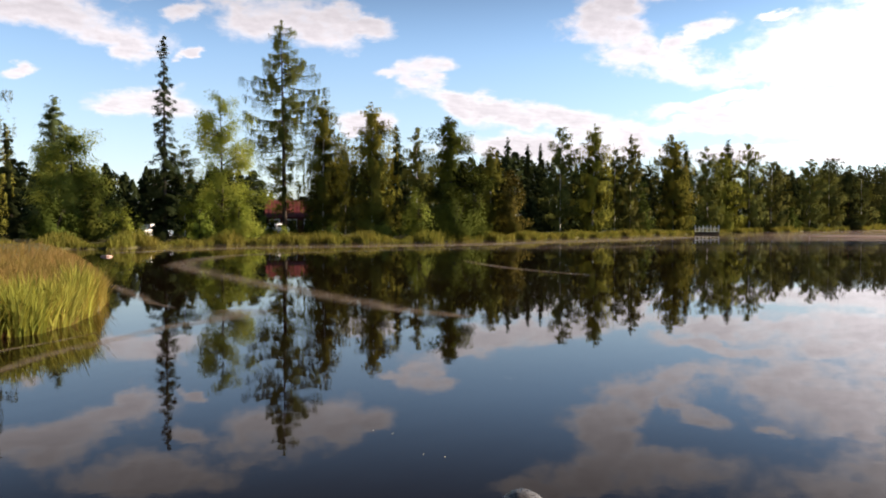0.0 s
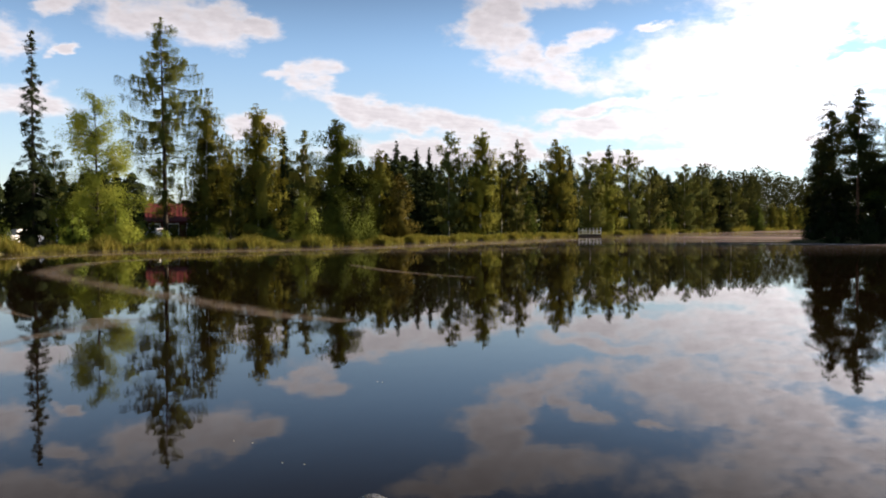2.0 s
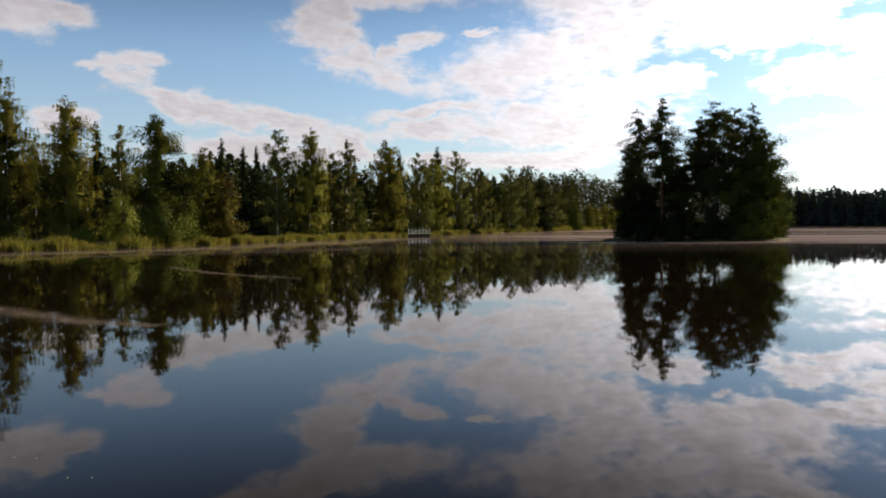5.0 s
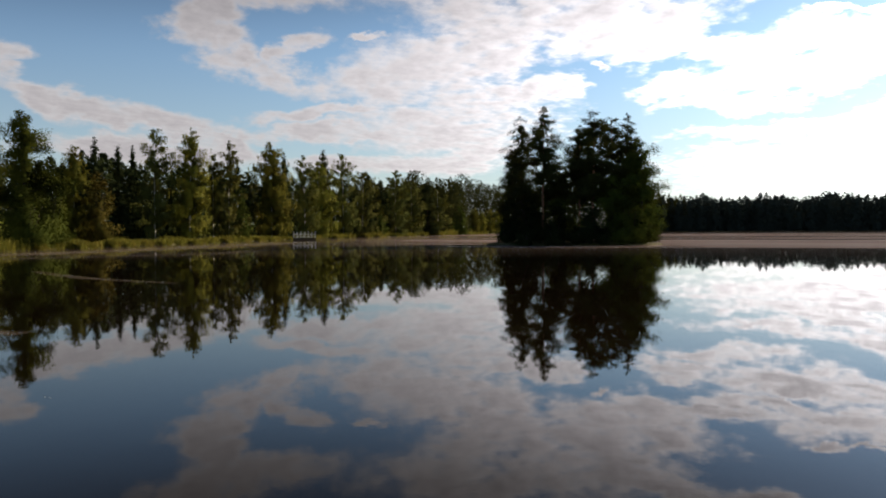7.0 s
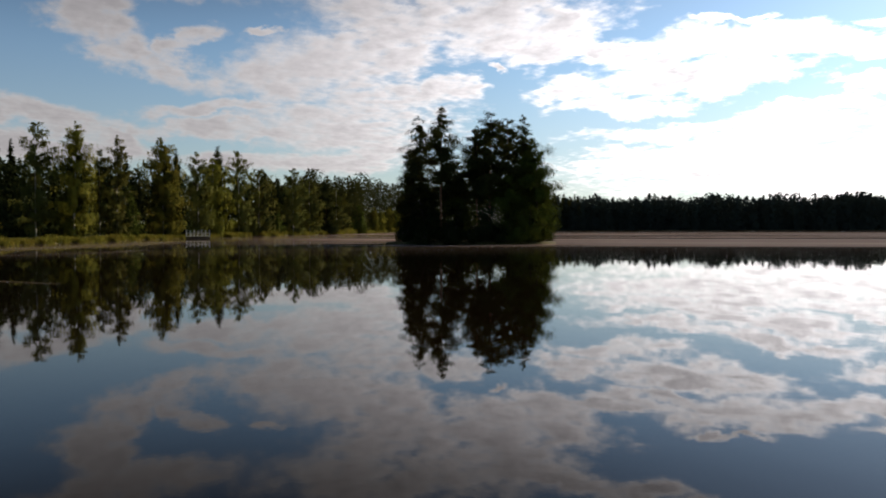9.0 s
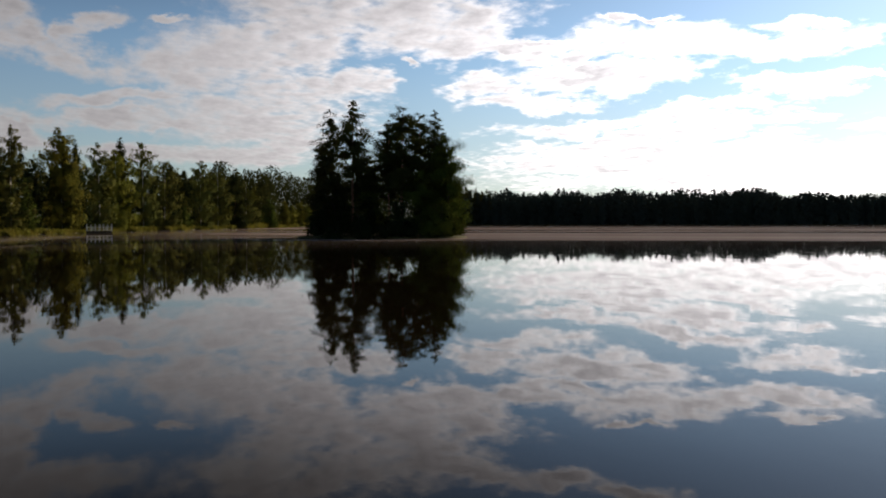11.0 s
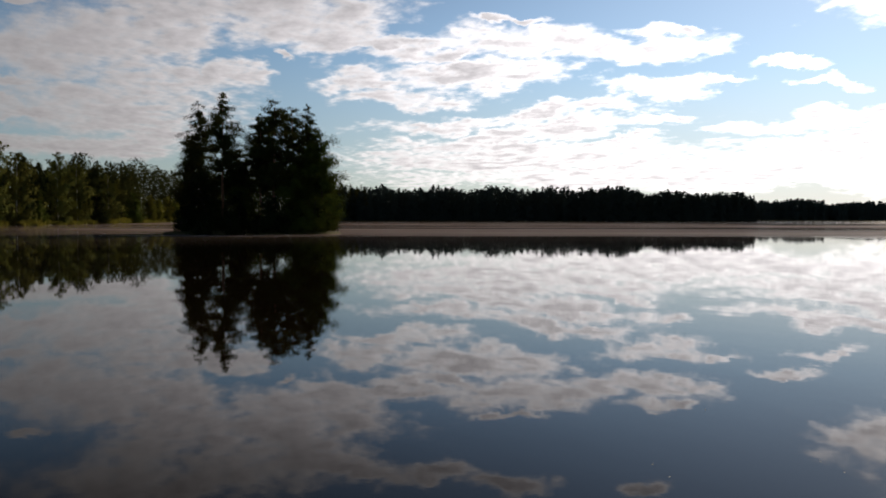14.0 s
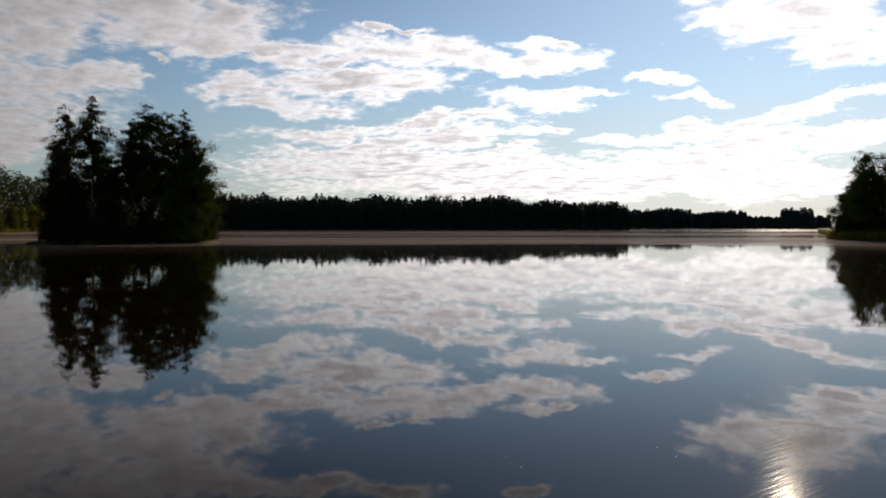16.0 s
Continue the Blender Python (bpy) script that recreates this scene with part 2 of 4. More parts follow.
LEAF = {
    "birch": [foliage("birch_leaves", (0.060, 0.076, 0.014), (0.150, 0.160, 0.030), (0.138, 0.130, 0.022)),
              foliage("birch_leaves_yellowing", (0.072, 0.086, 0.015), (0.172, 0.180, 0.032), (0.162, 0.148, 0.025)),
              foliage("birch_leaves_grey", (0.056, 0.070, 0.020), (0.128, 0.138, 0.036), (0.114, 0.108, 0.025))],
    "broad": [foliage("alder_leaves", (0.027, 0.044, 0.009), (0.070, 0.094, 0.018), (0.058, 0.070, 0.012), 0.08),
              foliage("rowan_leaves", (0.075, 0.115, 0.016), (0.20, 0.26, 0.045), (0.18, 0.20, 0.035), 0.4),
              foliage("willow_leaves", (0.08, 0.12, 0.024), (0.22, 0.28, 0.06), (0.17, 0.20, 0.033), 0.35),
              foliage("autumn_leaves", (0.07, 0.067, 0.014), (0.15, 0.132, 0.028), (0.10, 0.11, 0.02))],
    "needle": [foliage("spruce_needles", (0.010, 0.017, 0.008), (0.030, 0.042, 0.016), (0.022, 0.030, 0.010), 0.12),
               foliage("pine_needles", (0.016, 0.024, 0.009), (0.050, 0.060, 0.020), (0.045, 0.048, 0.014), 0.18),
               foliage("larch_needles", (0.044, 0.058, 0.014), (0.105, 0.125, 0.034), (0.085, 0.095, 0.02), 0.3),
               foliage("fir_needles", (0.045, 0.07, 0.026), (0.11, 0.15, 0.06), (0.08, 0.105, 0.036), 0.25)],
    # paler and bluer than the near needles: distance haze put into the colour
    "wood": foliage("far_wood_hazed", (0.040, 0.052, 0.048), (0.060, 0.075, 0.066), (0.058, 0.070, 0.055), 0.02),
    "flag": foliage("reed_leaves", (0.055, 0.075, 0.013), (0.26, 0.27, 0.05), (0.25, 0.22, 0.05), 0.4),
    "dead": foliage("withered_blades", (0.05, 0.028, 0.013), (0.16, 0.085, 0.04), (0.09, 0.055, 0.025), 0.2),
    "reed": foliage("reed_blades", (0.066, 0.066, 0.014), (0.28, 0.235, 0.048), (0.22, 0.14, 0.04), 0.38),
    "rush": foliage("rush_blades", (0.045, 0.055, 0.011), (0.16, 0.16, 0.03), (0.16, 0.12, 0.032), 0.3),
    "sedge": foliage("sedge_blades", (0.075, 0.070, 0.018), (0.27, 0.23, 0.065), (0.25, 0.15, 0.06), 0.38),
}
BARK = {
    "birch": birch_bark(),
    "dark": surface("dark_bark", (0.020, 0.016, 0.013), (0.058, 0.045, 0.036), 2.0, 0.9, 0.6, 14.0, 0.2),
    "pine": surface("pine_bark", (0.07, 0.04, 0.025), (0.20, 0.10, 0.055), 1.2, 0.9, 0.6, 12.0, 0.2),
}
SOIL = surface("meadow_soil", (0.055, 0.052, 0.022), (0.11, 0.10, 0.04), 0.25, 0.95, 0.5, 5.0, 0.1)


def lake_water():
    """Still dark humic water: mirror-like near by, ruffled by a breath of wind far out."""
    def build(n):
        p = position(n)
        sep = n.tree.nodes.new("ShaderNodeSeparateXYZ")
        n.tree.links.new(p, sep.inputs[0])
        x, y = sep.outputs[0], sep.outputs[1]
        far = n.math("SQRT", n.math("ADD", n.math("MULTIPLY", x, x), n.math("MULTIPLY", y, y)))
        wander = n.noise(p, 0.012, 3.0)
        reach = n.math("ADD", far, n.math("MULTIPLY", n.math("SUBTRACT", wander, 0.5), 60.0))
        streak = n.noise(n.stretch(p, (0.0035, 0.015, 1.0), turn=50), 1.0, 5.0, 0.65)
        wind = n.math("MULTIPLY", n.ramp(reach, 68.0, 84.0), n.ramp(streak, 0.40, 0.60, 0.25, 1.0))
        # the band is faded out leftwards by bearing, to fit the camera's view
        wind = n.math("MULTIPLY", wind, n.ramp(n.math("ARCTAN2", x, y), radians(15), radians(31)))
        open_water = n.ramp(far, 300.0, 420.0)
        swell = n.noise(n.stretch(p, (1.0, 0.5, 1.0), turn=25), 0.55, 3.0)
        tiny = n.noise(p, 7.0, 2.0)
        height = n.math("ADD", n.math("MULTIPLY", swell, 0.006), n.math("MULTIPLY", tiny, n.ramp(wind, 0, 1, 0.0003, 0.0020)))
        k = n.add("ShaderNodeBump", {"Height": height, "Strength": 0.5, "Distance": 1.0})
        rough = n.ramp(wind, 0.0, 1.0, 0.016, 0.09)
        skin = n.math("MAXIMUM", n.math("MULTIPLY", n.math("MULTIPLY", wind, 0.86), n.ramp(open_water, 0, 1, 1.0, 0.1)), n.ramp(reach, 46.0, 72.0, 0.0, 0.07))
        wet = n.add("ShaderNodeBsdfPrincipled", {"Base Color": (0.0060, 0.0034, 0.0016, 1.0), "Roughness": rough, "IOR": 1.19, "Normal": k})
        # pale matte tint mixed over the ruffled band
        tint = n.mix(n.ramp(n.noise(n.stretch(p, (0.004, 0.05, 1.0), turn=50), 1.0, 4.0), 0.35, 0.65), (0.34, 0.25, 0.21), (0.46, 0.36, 0.31))
        dry = n.add("ShaderNodeBsdfDiffuse", {0: tint, 1: 0.5})
        # fine capillary ripples scatter a little of the mirrored light
        ripple = n.noise(n.stretch(p, (0.5, 3.5, 1.0), turn=20), 5.0, 3.0)
        rk = n.add("ShaderNodeBump", {"Height": ripple, "Strength": 0.03, "Distance": 0.05})
        glint = n.add("ShaderNodeBsdfPrincipled", {"Base Color": (0.0060, 0.0034, 0.0016, 1.0), "Roughness": 0.13, "IOR": 1.19, "Normal": rk})
        wet = n.add("ShaderNodeMixShader", {0: 0.012, 1: wet, 2: glint})
        return n.add("ShaderNodeMixShader", {0: skin, 1: wet, 2: dry})
    return material("lake_water", build)


def film(name="pollen_film", most=0.36):
    """A thin skin of pollen and scum drifting on the water, breaking up at its edges."""
    def build(n):
        u = n.add("ShaderNodeUVMap")
        sep = n.tree.nodes.new("ShaderNodeSeparateXYZ")
        n.tree.links.new(u, sep.inputs[0])
        p = position(n)
        edge = n.math("SUBTRACT", 1.0, n.math("ABSOLUTE", n.math("MULTIPLY_ADD", sep.outputs[1], 2.0, -1.0)))
        worn = n.noise(n.stretch(u, (24.0, 2.5, 1.0)), 1.0, 5.0, 0.65)
        fleck = n.noise(p, 3.0, 4.0)
        mask = n.ramp(n.math("ADD", n.math("MULTIPLY", edge, 0.8), n.math("SUBTRACT", worn, 0.62)), 0.0, 0.8)
        mask = n.math("MULTIPLY", mask, n.ramp(fleck, 0.25, 0.65, 0.08, most))
        c = n.mix(worn, (0.21, 0.155, 0.105), (0.37, 0.285, 0.205))
        d = n.add("ShaderNodeBsdfPrincipled", {"Base Color": c, "Roughness": 0.6})
        clear = n.add("ShaderNodeBsdfTransparent")
        return n.add("ShaderNodeMixShader", {0: mask, 1: clear, 2: d})
    return material(name, build)


WATER = lake_water()
FILM = film()
SHORE_FILM = film("shore_film", 0.48)
STONE = surface("wet_stone", (0.045, 0.043, 0.04), (0.13, 0.125, 0.115), 5.0, 0.28, 0.35, 40.0, 0.5)
WHITE = surface("white_paint", (0.74, 0.74, 0.72), (0.82, 0.82, 0.80), 3.0, 0.5, 0.1)
DARKWOOD = surface("tarred_wood", (0.03, 0.025, 0.02), (0.07, 0.055, 0.04), 3.0, 0.8, 0.4)
REDROOF = surface("red_roof_sheet", (0.10, 0.018, 0.016), (0.15, 0.028, 0.025), 1.5, 0.6, 0.1)
REDWALL = surface("dark_red_boards", (0.06, 0.018, 0.012), (0.12, 0.03, 0.02), 1.0, 0.85, 0.3)
GLASS = surface("dark_pane", (0.02, 0.025, 0.03), (0.03, 0.035, 0.04), 1.0, 0.12, 0.0)
RUBBER = surface("black_rubber", (0.015, 0.015, 0.015), (0.03, 0.03, 0.03), 4.0, 0.8, 0.2)
CARPAINT = surface("white_car_paint", (0.70, 0.71, 0.72), (0.78, 0.79, 0.80), 1.0, 0.25, 0.0)

# ---- mesh helpers ----


def mesh_of(name, verts, faces, mat=None, smooth=False, normals=None):
    """A mesh from arrays; all faces have the same number of corners."""
    verts, faces = np.asarray(verts, np.float32), np.asarray(faces, np.int32)
    me = bpy.data.meshes.new(name)
    k = faces.shape[1]
    me.vertices.add(len(verts))
    me.vertices.foreach_set("co", verts.ravel())
    me.loops.add(faces.size)
    me.loops.foreach_set("vertex_index", faces.ravel())
    me.polygons.add(len(faces))
    me.polygons.foreach_set("loop_start", np.arange(0, faces.size, k, dtype=np.int32))
    if smooth:
        me.polygons.foreach_set("use_smooth", np.ones(len(faces), bool))
    me.update(calc_edges=True)
    if normals is not None:
        soft = np.asarray(normals, np.float32)
        soft /= np.linalg.norm(soft, axis=1)[:, None] + 1e-6
        me.attributes.new("custom_normal", "FLOAT_VECTOR", "POINT").data.foreach_set("vector", soft.ravel())
        me.update()
    if mat:
        me.materials.append(mat)
    return me


def part(name, data, parent, label="", m=None):
    ob = new(name, data)
    ob.parent = parent
    if m is not None:
        ob.matrix_local = m
    return tagged(ob, label)


def bm_part(name, bm, mat, parent, label=""):
    me = bpy.data.meshes.new(name)
    bm.to_mesh(me)
    bm.free()
    me.materials.append(mat)
    return part(name, me, parent, label)


def block(bm, x0, x1, y0, y1, z0, z1, bevel=0.0):
    made = bmesh.ops.create_cube(bm, size=1.0, matrix=Matrix.LocRotScale(((x0 + x1) / 2, (y0 + y1) / 2, (z0 + z1) / 2), None, (x1 - x0, y1 - y0, z1 - z0)))
    if bevel:
        edges = {e for v in made["verts"] for e in v.link_edges}
        bmesh.ops.bevel(bm, geom=list(edges), offset=bevel, segments=2, affect="EDGES")
    return bm


def rod(bm, a, b, r, r2=None, sides=8):
    a, b = Vector(a), Vector(b)
    m = Matrix.Translation((a + b) / 2) @ (b - a).to_track_quat("Z", "Y").to_matrix().to_4x4()
    bmesh.ops.create_cone(bm, cap_ends=True, segments=sides, radius1=r, radius2=r if r2 is None else r2, depth=(b - a).length, matrix=m)
    return bm


# ---- the ground: one sheet, from under the lake to the horizon ----
SHORE = [(-180, 0.8), (-70, 0.8), (-50, 2.6), (-40, 6.0), (-31, 13.8), (-28.6, 14.3), (-26.7, 14.5), (-24.8, 15.5), (-23.0, 17.4), (-22.50, 19.6),
         (-22.48, 64.0), (-18.6, 69.5), (-13.8, 75.0), (-7.3, 75.5), (-1.0, 79.0), (4.0, 89.0), (6.6, 98.0), (12.5, 122.0), (17.2, 158.0),
         (20.3, 188.0), (23.1, 204.0), (28.2, 270.0), (31.7, 370.0), (37.0, 480.0), (48.0, 500.0), (63.0, 505.0), (69.6, 545.0), (70.8, 860.0),
         (80.0, 900.0), (82.3, 860.0)]
SPIT = [(82.45, 250.0), (83.3, 132.0), (84.2, 118.0), (87.0, 109.0), (95.0, 96.0), (110.0, 60.0), (130.0, 12.0), (150.0, 0.8), (180.0, 0.8)]
SHORE_AZ = np.array([a for a, _ in SHORE + SPIT])
SHORE_R = np.array([r for _, r in SHORE + SPIT])
ISLAND = (93.0 * math.sin(radians(36.9)), 93.0 * math.cos(radians(36.9)), 9.6, 6.6, 36.9)
ISLET = (800 * math.sin(radians(81.0)), 800 * math.cos(radians(81.0)), 16.0, 9.0, 81.0)


def shore_at(az):
    wave = 1 + 0.012 * np.sin(az * 2.7) + 0.008 * np.sin(az * 6.1 + 1)
    return np.interp(az, SHORE_AZ, SHORE_R) * np.where(np.abs(az - 30) < 52, wave, 1.0)


def outline_top(az, r):
    """Height that keeps the near bank under its outline as seen from the camera; water lies behind its point."""
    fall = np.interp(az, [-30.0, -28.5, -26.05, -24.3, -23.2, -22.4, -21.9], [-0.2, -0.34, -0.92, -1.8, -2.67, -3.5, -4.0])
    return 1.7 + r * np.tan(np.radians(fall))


def ground_height(x, y):
    """Metres over the lake, from arrays or numbers."""
    x, y = np.asarray(x, float), np.asarray(y, float)
    az, r = np.degrees(np.arctan2(x, y)), np.hypot(x, y)
    inland = r - shore_at(az)
    rise = np.where(inland > 0, 0.14 * np.clip(inland / 0.5, 0, 1) + 0.5 * np.clip(inland / 40, 0, 1), np.maximum(inland * 0.25, -1.5))
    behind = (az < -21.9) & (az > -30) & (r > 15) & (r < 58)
    cove = (az < -21.9) & (az > -40) & (r >= 58)
    rise = np.where(cove, 0.14 * np.clip((r - 63.5) / 0.5, -4, 1) + 0.5 * np.clip((r - 64) / 40, 0, 1), rise)
    # near bank ground pressed below the same outline from the camera
    rise = np.where(behind, np.minimum(rise, np.maximum(outline_top(az, r) - 0.22, -0.6)), rise)
    rise = np.maximum(rise, np.clip((2.3 - r) * 0.6, -1.5, 0.16))
    for cx, cy, a, b, turn in (ISLAND, ISLET):
        t = radians(turn)
        u, v = (x - cx) * math.cos(t) - (y - cy) * math.sin(t), (x - cx) * math.sin(t) + (y - cy) * math.cos(t)
        q = 1 - np.hypot(u / a, v / b)
        rise = np.maximum(rise, np.where(q > 0, 0.15 + 0.3 * np.minimum(q * 2, 1), np.maximum(q * 4, -1.5)))
    return rise


def build_ground():
    az = np.unique(np.concatenate([np.arange(-180, 180.1, 3.0), np.arange(-40, 100, 0.4), SHORE_AZ]))
    k = np.array([0.01, 0.02, 0.03, 0.04, 0.3, 0.7, 0.9, 0.97, 0.99, 1.0, 1.004, 1.01, 1.03, 1.07, 1.15, 1.3, 1.5, 1.7, 2.0, 2.4, 2.8, 3.3, 3.8, 4.2, 8.0, 30.0, 200.0])
    r = np.maximum(shore_at(az)[:, None] * k[None, :], np.array([0.001, 1.4, 2.1, 2.8] + [3.0] * (len(k) - 4))[None, :])
    r[:, :4] = np.array([0.001, 1.4, 2.1, 2.8])
    r = np.minimum(r, 2500 + 1000 * np.linspace(0, 1, len(k))[None, :])
    x, y = np.sin(np.radians(az))[:, None] * r, np.cos(np.radians(az))[:, None] * r
    z = ground_height(x, y)
    n, m = r.shape
    ids = np.arange(n * m).reshape(n, m)
    faces = np.stack([ids[:-1, :-1], ids[:-1, 1:], ids[1:, 1:], ids[1:, :-1]], -1).reshape(-1, 4)
    ob = new("ground", mesh_of("ground", np.stack([x, y, z], -1).reshape(-1, 3), faces, SOIL, True))
    tagged(ob, "low grassy lake shore of dark soil and meadow", "ground", kind="structure")


def build_mound(name, spec, label):
    cx, cy, a, b, turn = spec
    bm = bmesh.new()
    bmesh.ops.create_uvsphere(bm, u_segments=48, v_segments=12, radius=1.0)
    for v in bm.verts:
        wob = 1 + 0.07 * noise.noise(Vector((v.co.x * 2, v.co.y * 2, a)))
        t = radians(-turn)
        u, w = v.co.x * a * wob, v.co.y * b * wob
        h = math.copysign(abs(v.co.z) ** 0.6, v.co.z)
        v.co = (cx + u * math.cos(t) - w * math.sin(t), cy + u * math.sin(t) + w * math.cos(t), h * 0.42 + 0.06 * noise.noise(Vector((u, w, 0))))
    me = bpy.data.meshes.new(name)
    bm.to_mesh(me)
    bm.free()
    me.materials.append(SOIL)
    tagged(new(name, me), label, "island", kind="structure")


build_ground()
build_mound("island_ground", ISLAND, "low earthen bank of a small wooded island")
build_mound("islet_ground", ISLET, "low bank of a far wooded islet")
bm = bmesh.new()
bmesh.ops.create_circle(bm, cap_ends=True, segments=96, radius=3200)
me = bpy.data.meshes.new("water")
bm.to_mesh(me)
bm.free()
me.materials.append(WATER)
tagged(new("water", me), "still dark brown lake water mirroring sky and trees", "lake", kind="structure")

# ---- trees ----


def leaves(points, size, rng, flat=0.0, hang=0.0, long=1.5, out=None, tumble=0.34):
    """Pointed leaf sprays at the points, turned outwards. flat: how level they lie; hang: how far they point down."""
    n = len(points)
    face = rng.normal(size=(n, 3)) * tumble
    face[:, 2] += flat * 1.2
    if out is not None:
        face += out * 1.15
    face /= np.linalg.norm(face, axis=1)[:, None] + 1e-9
    a = rng.normal(size=(n, 3))
    a[:, 2] = a[:, 2] * (1 - flat) - hang * 2.0
    a -= face * (a * face).sum(1)[:, None]
    a /= np.linalg.norm(a, axis=1)[:, None] + 1e-9
    b = np.cross(face, a)
    s = size * rng.uniform(0.6, 1.35, (n, 1))
    a, b = a * s * 0.5 * long, b * s * 0.5 * rng.uniform(0.5, 0.9, (n, 1))
    skew = a * rng.uniform(0.1, 0.9, (n, 1))
    v = np.stack([points - a, points - b + skew * 0.8, points + b + skew], 1).reshape(-1, 3)
    soft = face if out is None else face * 0.55 + out * 0.6
    return v, np.arange(3 * n).reshape(n, 3), np.repeat(soft, 3, axis=0)


def tubes(lines, sides=5):
    """Tapered tubes along polylines: (points, radii)."""
    vs, fs, start = [], [], 0
    ang = np.arange(sides) * 2 * np.pi / sides
    for pts, radii in lines:
        pts = np.asarray(pts, float)
        d = np.gradient(pts, axis=0)
        d /= np.linalg.norm(d, axis=1)[:, None] + 1e-9
        side = np.cross(d, np.array([0.31, 0.87, 0.2]))
        side /= np.linalg.norm(side, axis=1)[:, None] + 1e-9
        up = np.cross(d, side)
        ring = pts[:, None] + np.asarray(radii)[:, None, None] * (np.cos(ang)[None, :, None] * side[:, None] + np.sin(ang)[None, :, None] * up[:, None])
        vs.append(ring.reshape(-1, 3))
        ids = start + np.arange(len(pts) * sides).reshape(len(pts), sides)
        nxt = np.roll(ids, -1, axis=1)
        fs.append(np.stack([ids[:-1], nxt[:-1], nxt[1:], ids[1:]], -1).reshape(-1, 4))
        start += len(pts) * sides
    return np.concatenate(vs), np.concatenate(fs)


def p_birch(u):
    return np.interp(u, [0, 0.1, 0.35, 0.6, 0.8, 0.92, 1], [0.7, 0.86, 1, 0.98, 0.82, 0.54, 0.14])


def p_egg(u):
    return np.interp(u, [0, 0.1, 0.35, 0.6, 0.8, 0.92, 1], [0.5, 0.72, 1, 0.96, 0.78, 0.52, 0.2])


def p_cone(u):
    return np.clip(1.03 - u, 0, 1) ** 0.7 * np.where(u < 0.08, 0.8, 1.0)


def p_column(u):
    return np.interp(u, [0, 0.1, 0.3, 0.38, 0.5, 0.7, 0.82, 0.88, 0.95, 1], [0.85, 1, 0.92, 0.58, 0.44, 0.36, 0.27, 0.13, 0.26, 0.14])


def p_larch(u):
    return np.interp(u, [0, 0.12, 0.25, 0.38, 0.5, 0.6, 0.68, 0.74, 0.80, 0.85, 0.92, 0.97, 1], [0.15, 0.26, 0.42, 0.58, 0.74, 0.88, 1.0, 0.86, 0.60, 0.46, 0.32, 0.22, 0.08])


def p_rowan(u):
    return np.interp(u, [0, 0.15, 0.4, 0.6, 0.75, 0.88, 0.96, 1], [0.75, 1.0, 1.0, 0.95, 0.86, 0.70, 0.46, 0.2])


def p_old(u):
    return np.interp(u, [0, 0.15, 0.35, 0.55, 0.75, 0.9, 1], [0.85, 1.0, 0.9, 0.88, 0.62, 0.36, 0.12])


def p_round(u):
    return np.sqrt(np.clip(1 - ((u - 0.42) / 0.585) ** 2, 0.03, 1))


def p_pine(u):
    return np.where(u > 0.5, (np.clip(1.02 - u, 0, 1) / 0.52) ** 0.48, 0.8 + 0.2 * np.clip((u - 0.3) / 0.2, 0, 1))


def p_dome(u):
    return np.sqrt(np.clip(1 - (u * 0.98) ** 2, 0.02, 1))


# crown from, profile, limbs a metre, rise, droop, clumps a limb, spread (level, upright), sprays a square metre, size, flat, hang
HABIT = {
    "birch": (0.08, p_birch, 4.6, 1.00, 0.45, 5, 0.32, 0.48, 640, 0.128, 0.1, 0.45),
    "airy_birch": (0.10, p_egg, 3.6, 0.90, 0.40, 6, 0.32, 0.42, 590, 0.128, 0.15, 0.30),
    "tall_birch": (0.52, p_egg, 3.0, 0.9, 0.6, 6, 0.34, 0.45, 420, 0.10, 0.15, 0.30),
    "spruce": (0.03, p_cone, 7.5, -0.10, 0.22, 5, 0.24, 0.16, 360, 0.16, 0.35, 0.30),
    "old_spruce": (0.06, p_old, 4.6, -0.05, 0.30, 6, 0.26, 0.20, 380, 0.14, 0.35, 0.20),
    "column": (0.02, p_column, 6.0, -0.25, 0.15, 4, 0.22, 0.18, 420, 0.135, 0.35, 0.30),
    "fir": (0.04, p_cone, 6.0, 0.35, 0.25, 5, 0.26, 0.20, 560, 0.125, 0.2, 0.05),
    "larch": (0.12, p_larch, 4.0, -0.32, -0.34, 9, 0.16, 0.46, 480, 0.105, 0.1, 0.45),
    "broad": (0.06, p_round, 3.2, 0.45, 0.25, 5, 0.34, 0.30, 400, 0.14, 0.3, 0.05),
    "rowan": (0.05, p_rowan, 3.4, 0.55, 0.30, 4, 0.30, 0.34, 400, 0.13, 0.3, 0.05),
    "pine": (0.34, p_pine, 4.6, 0.22, 0.22, 6, 0.34, 0.19, 430, 0.135, 0.3, 0.0),
    "bush": (0.0, p_dome, 8.0, 0.9, 0.55, 4, 0.30, 0.32, 330, 0.15, 0.2, 0.05),
}


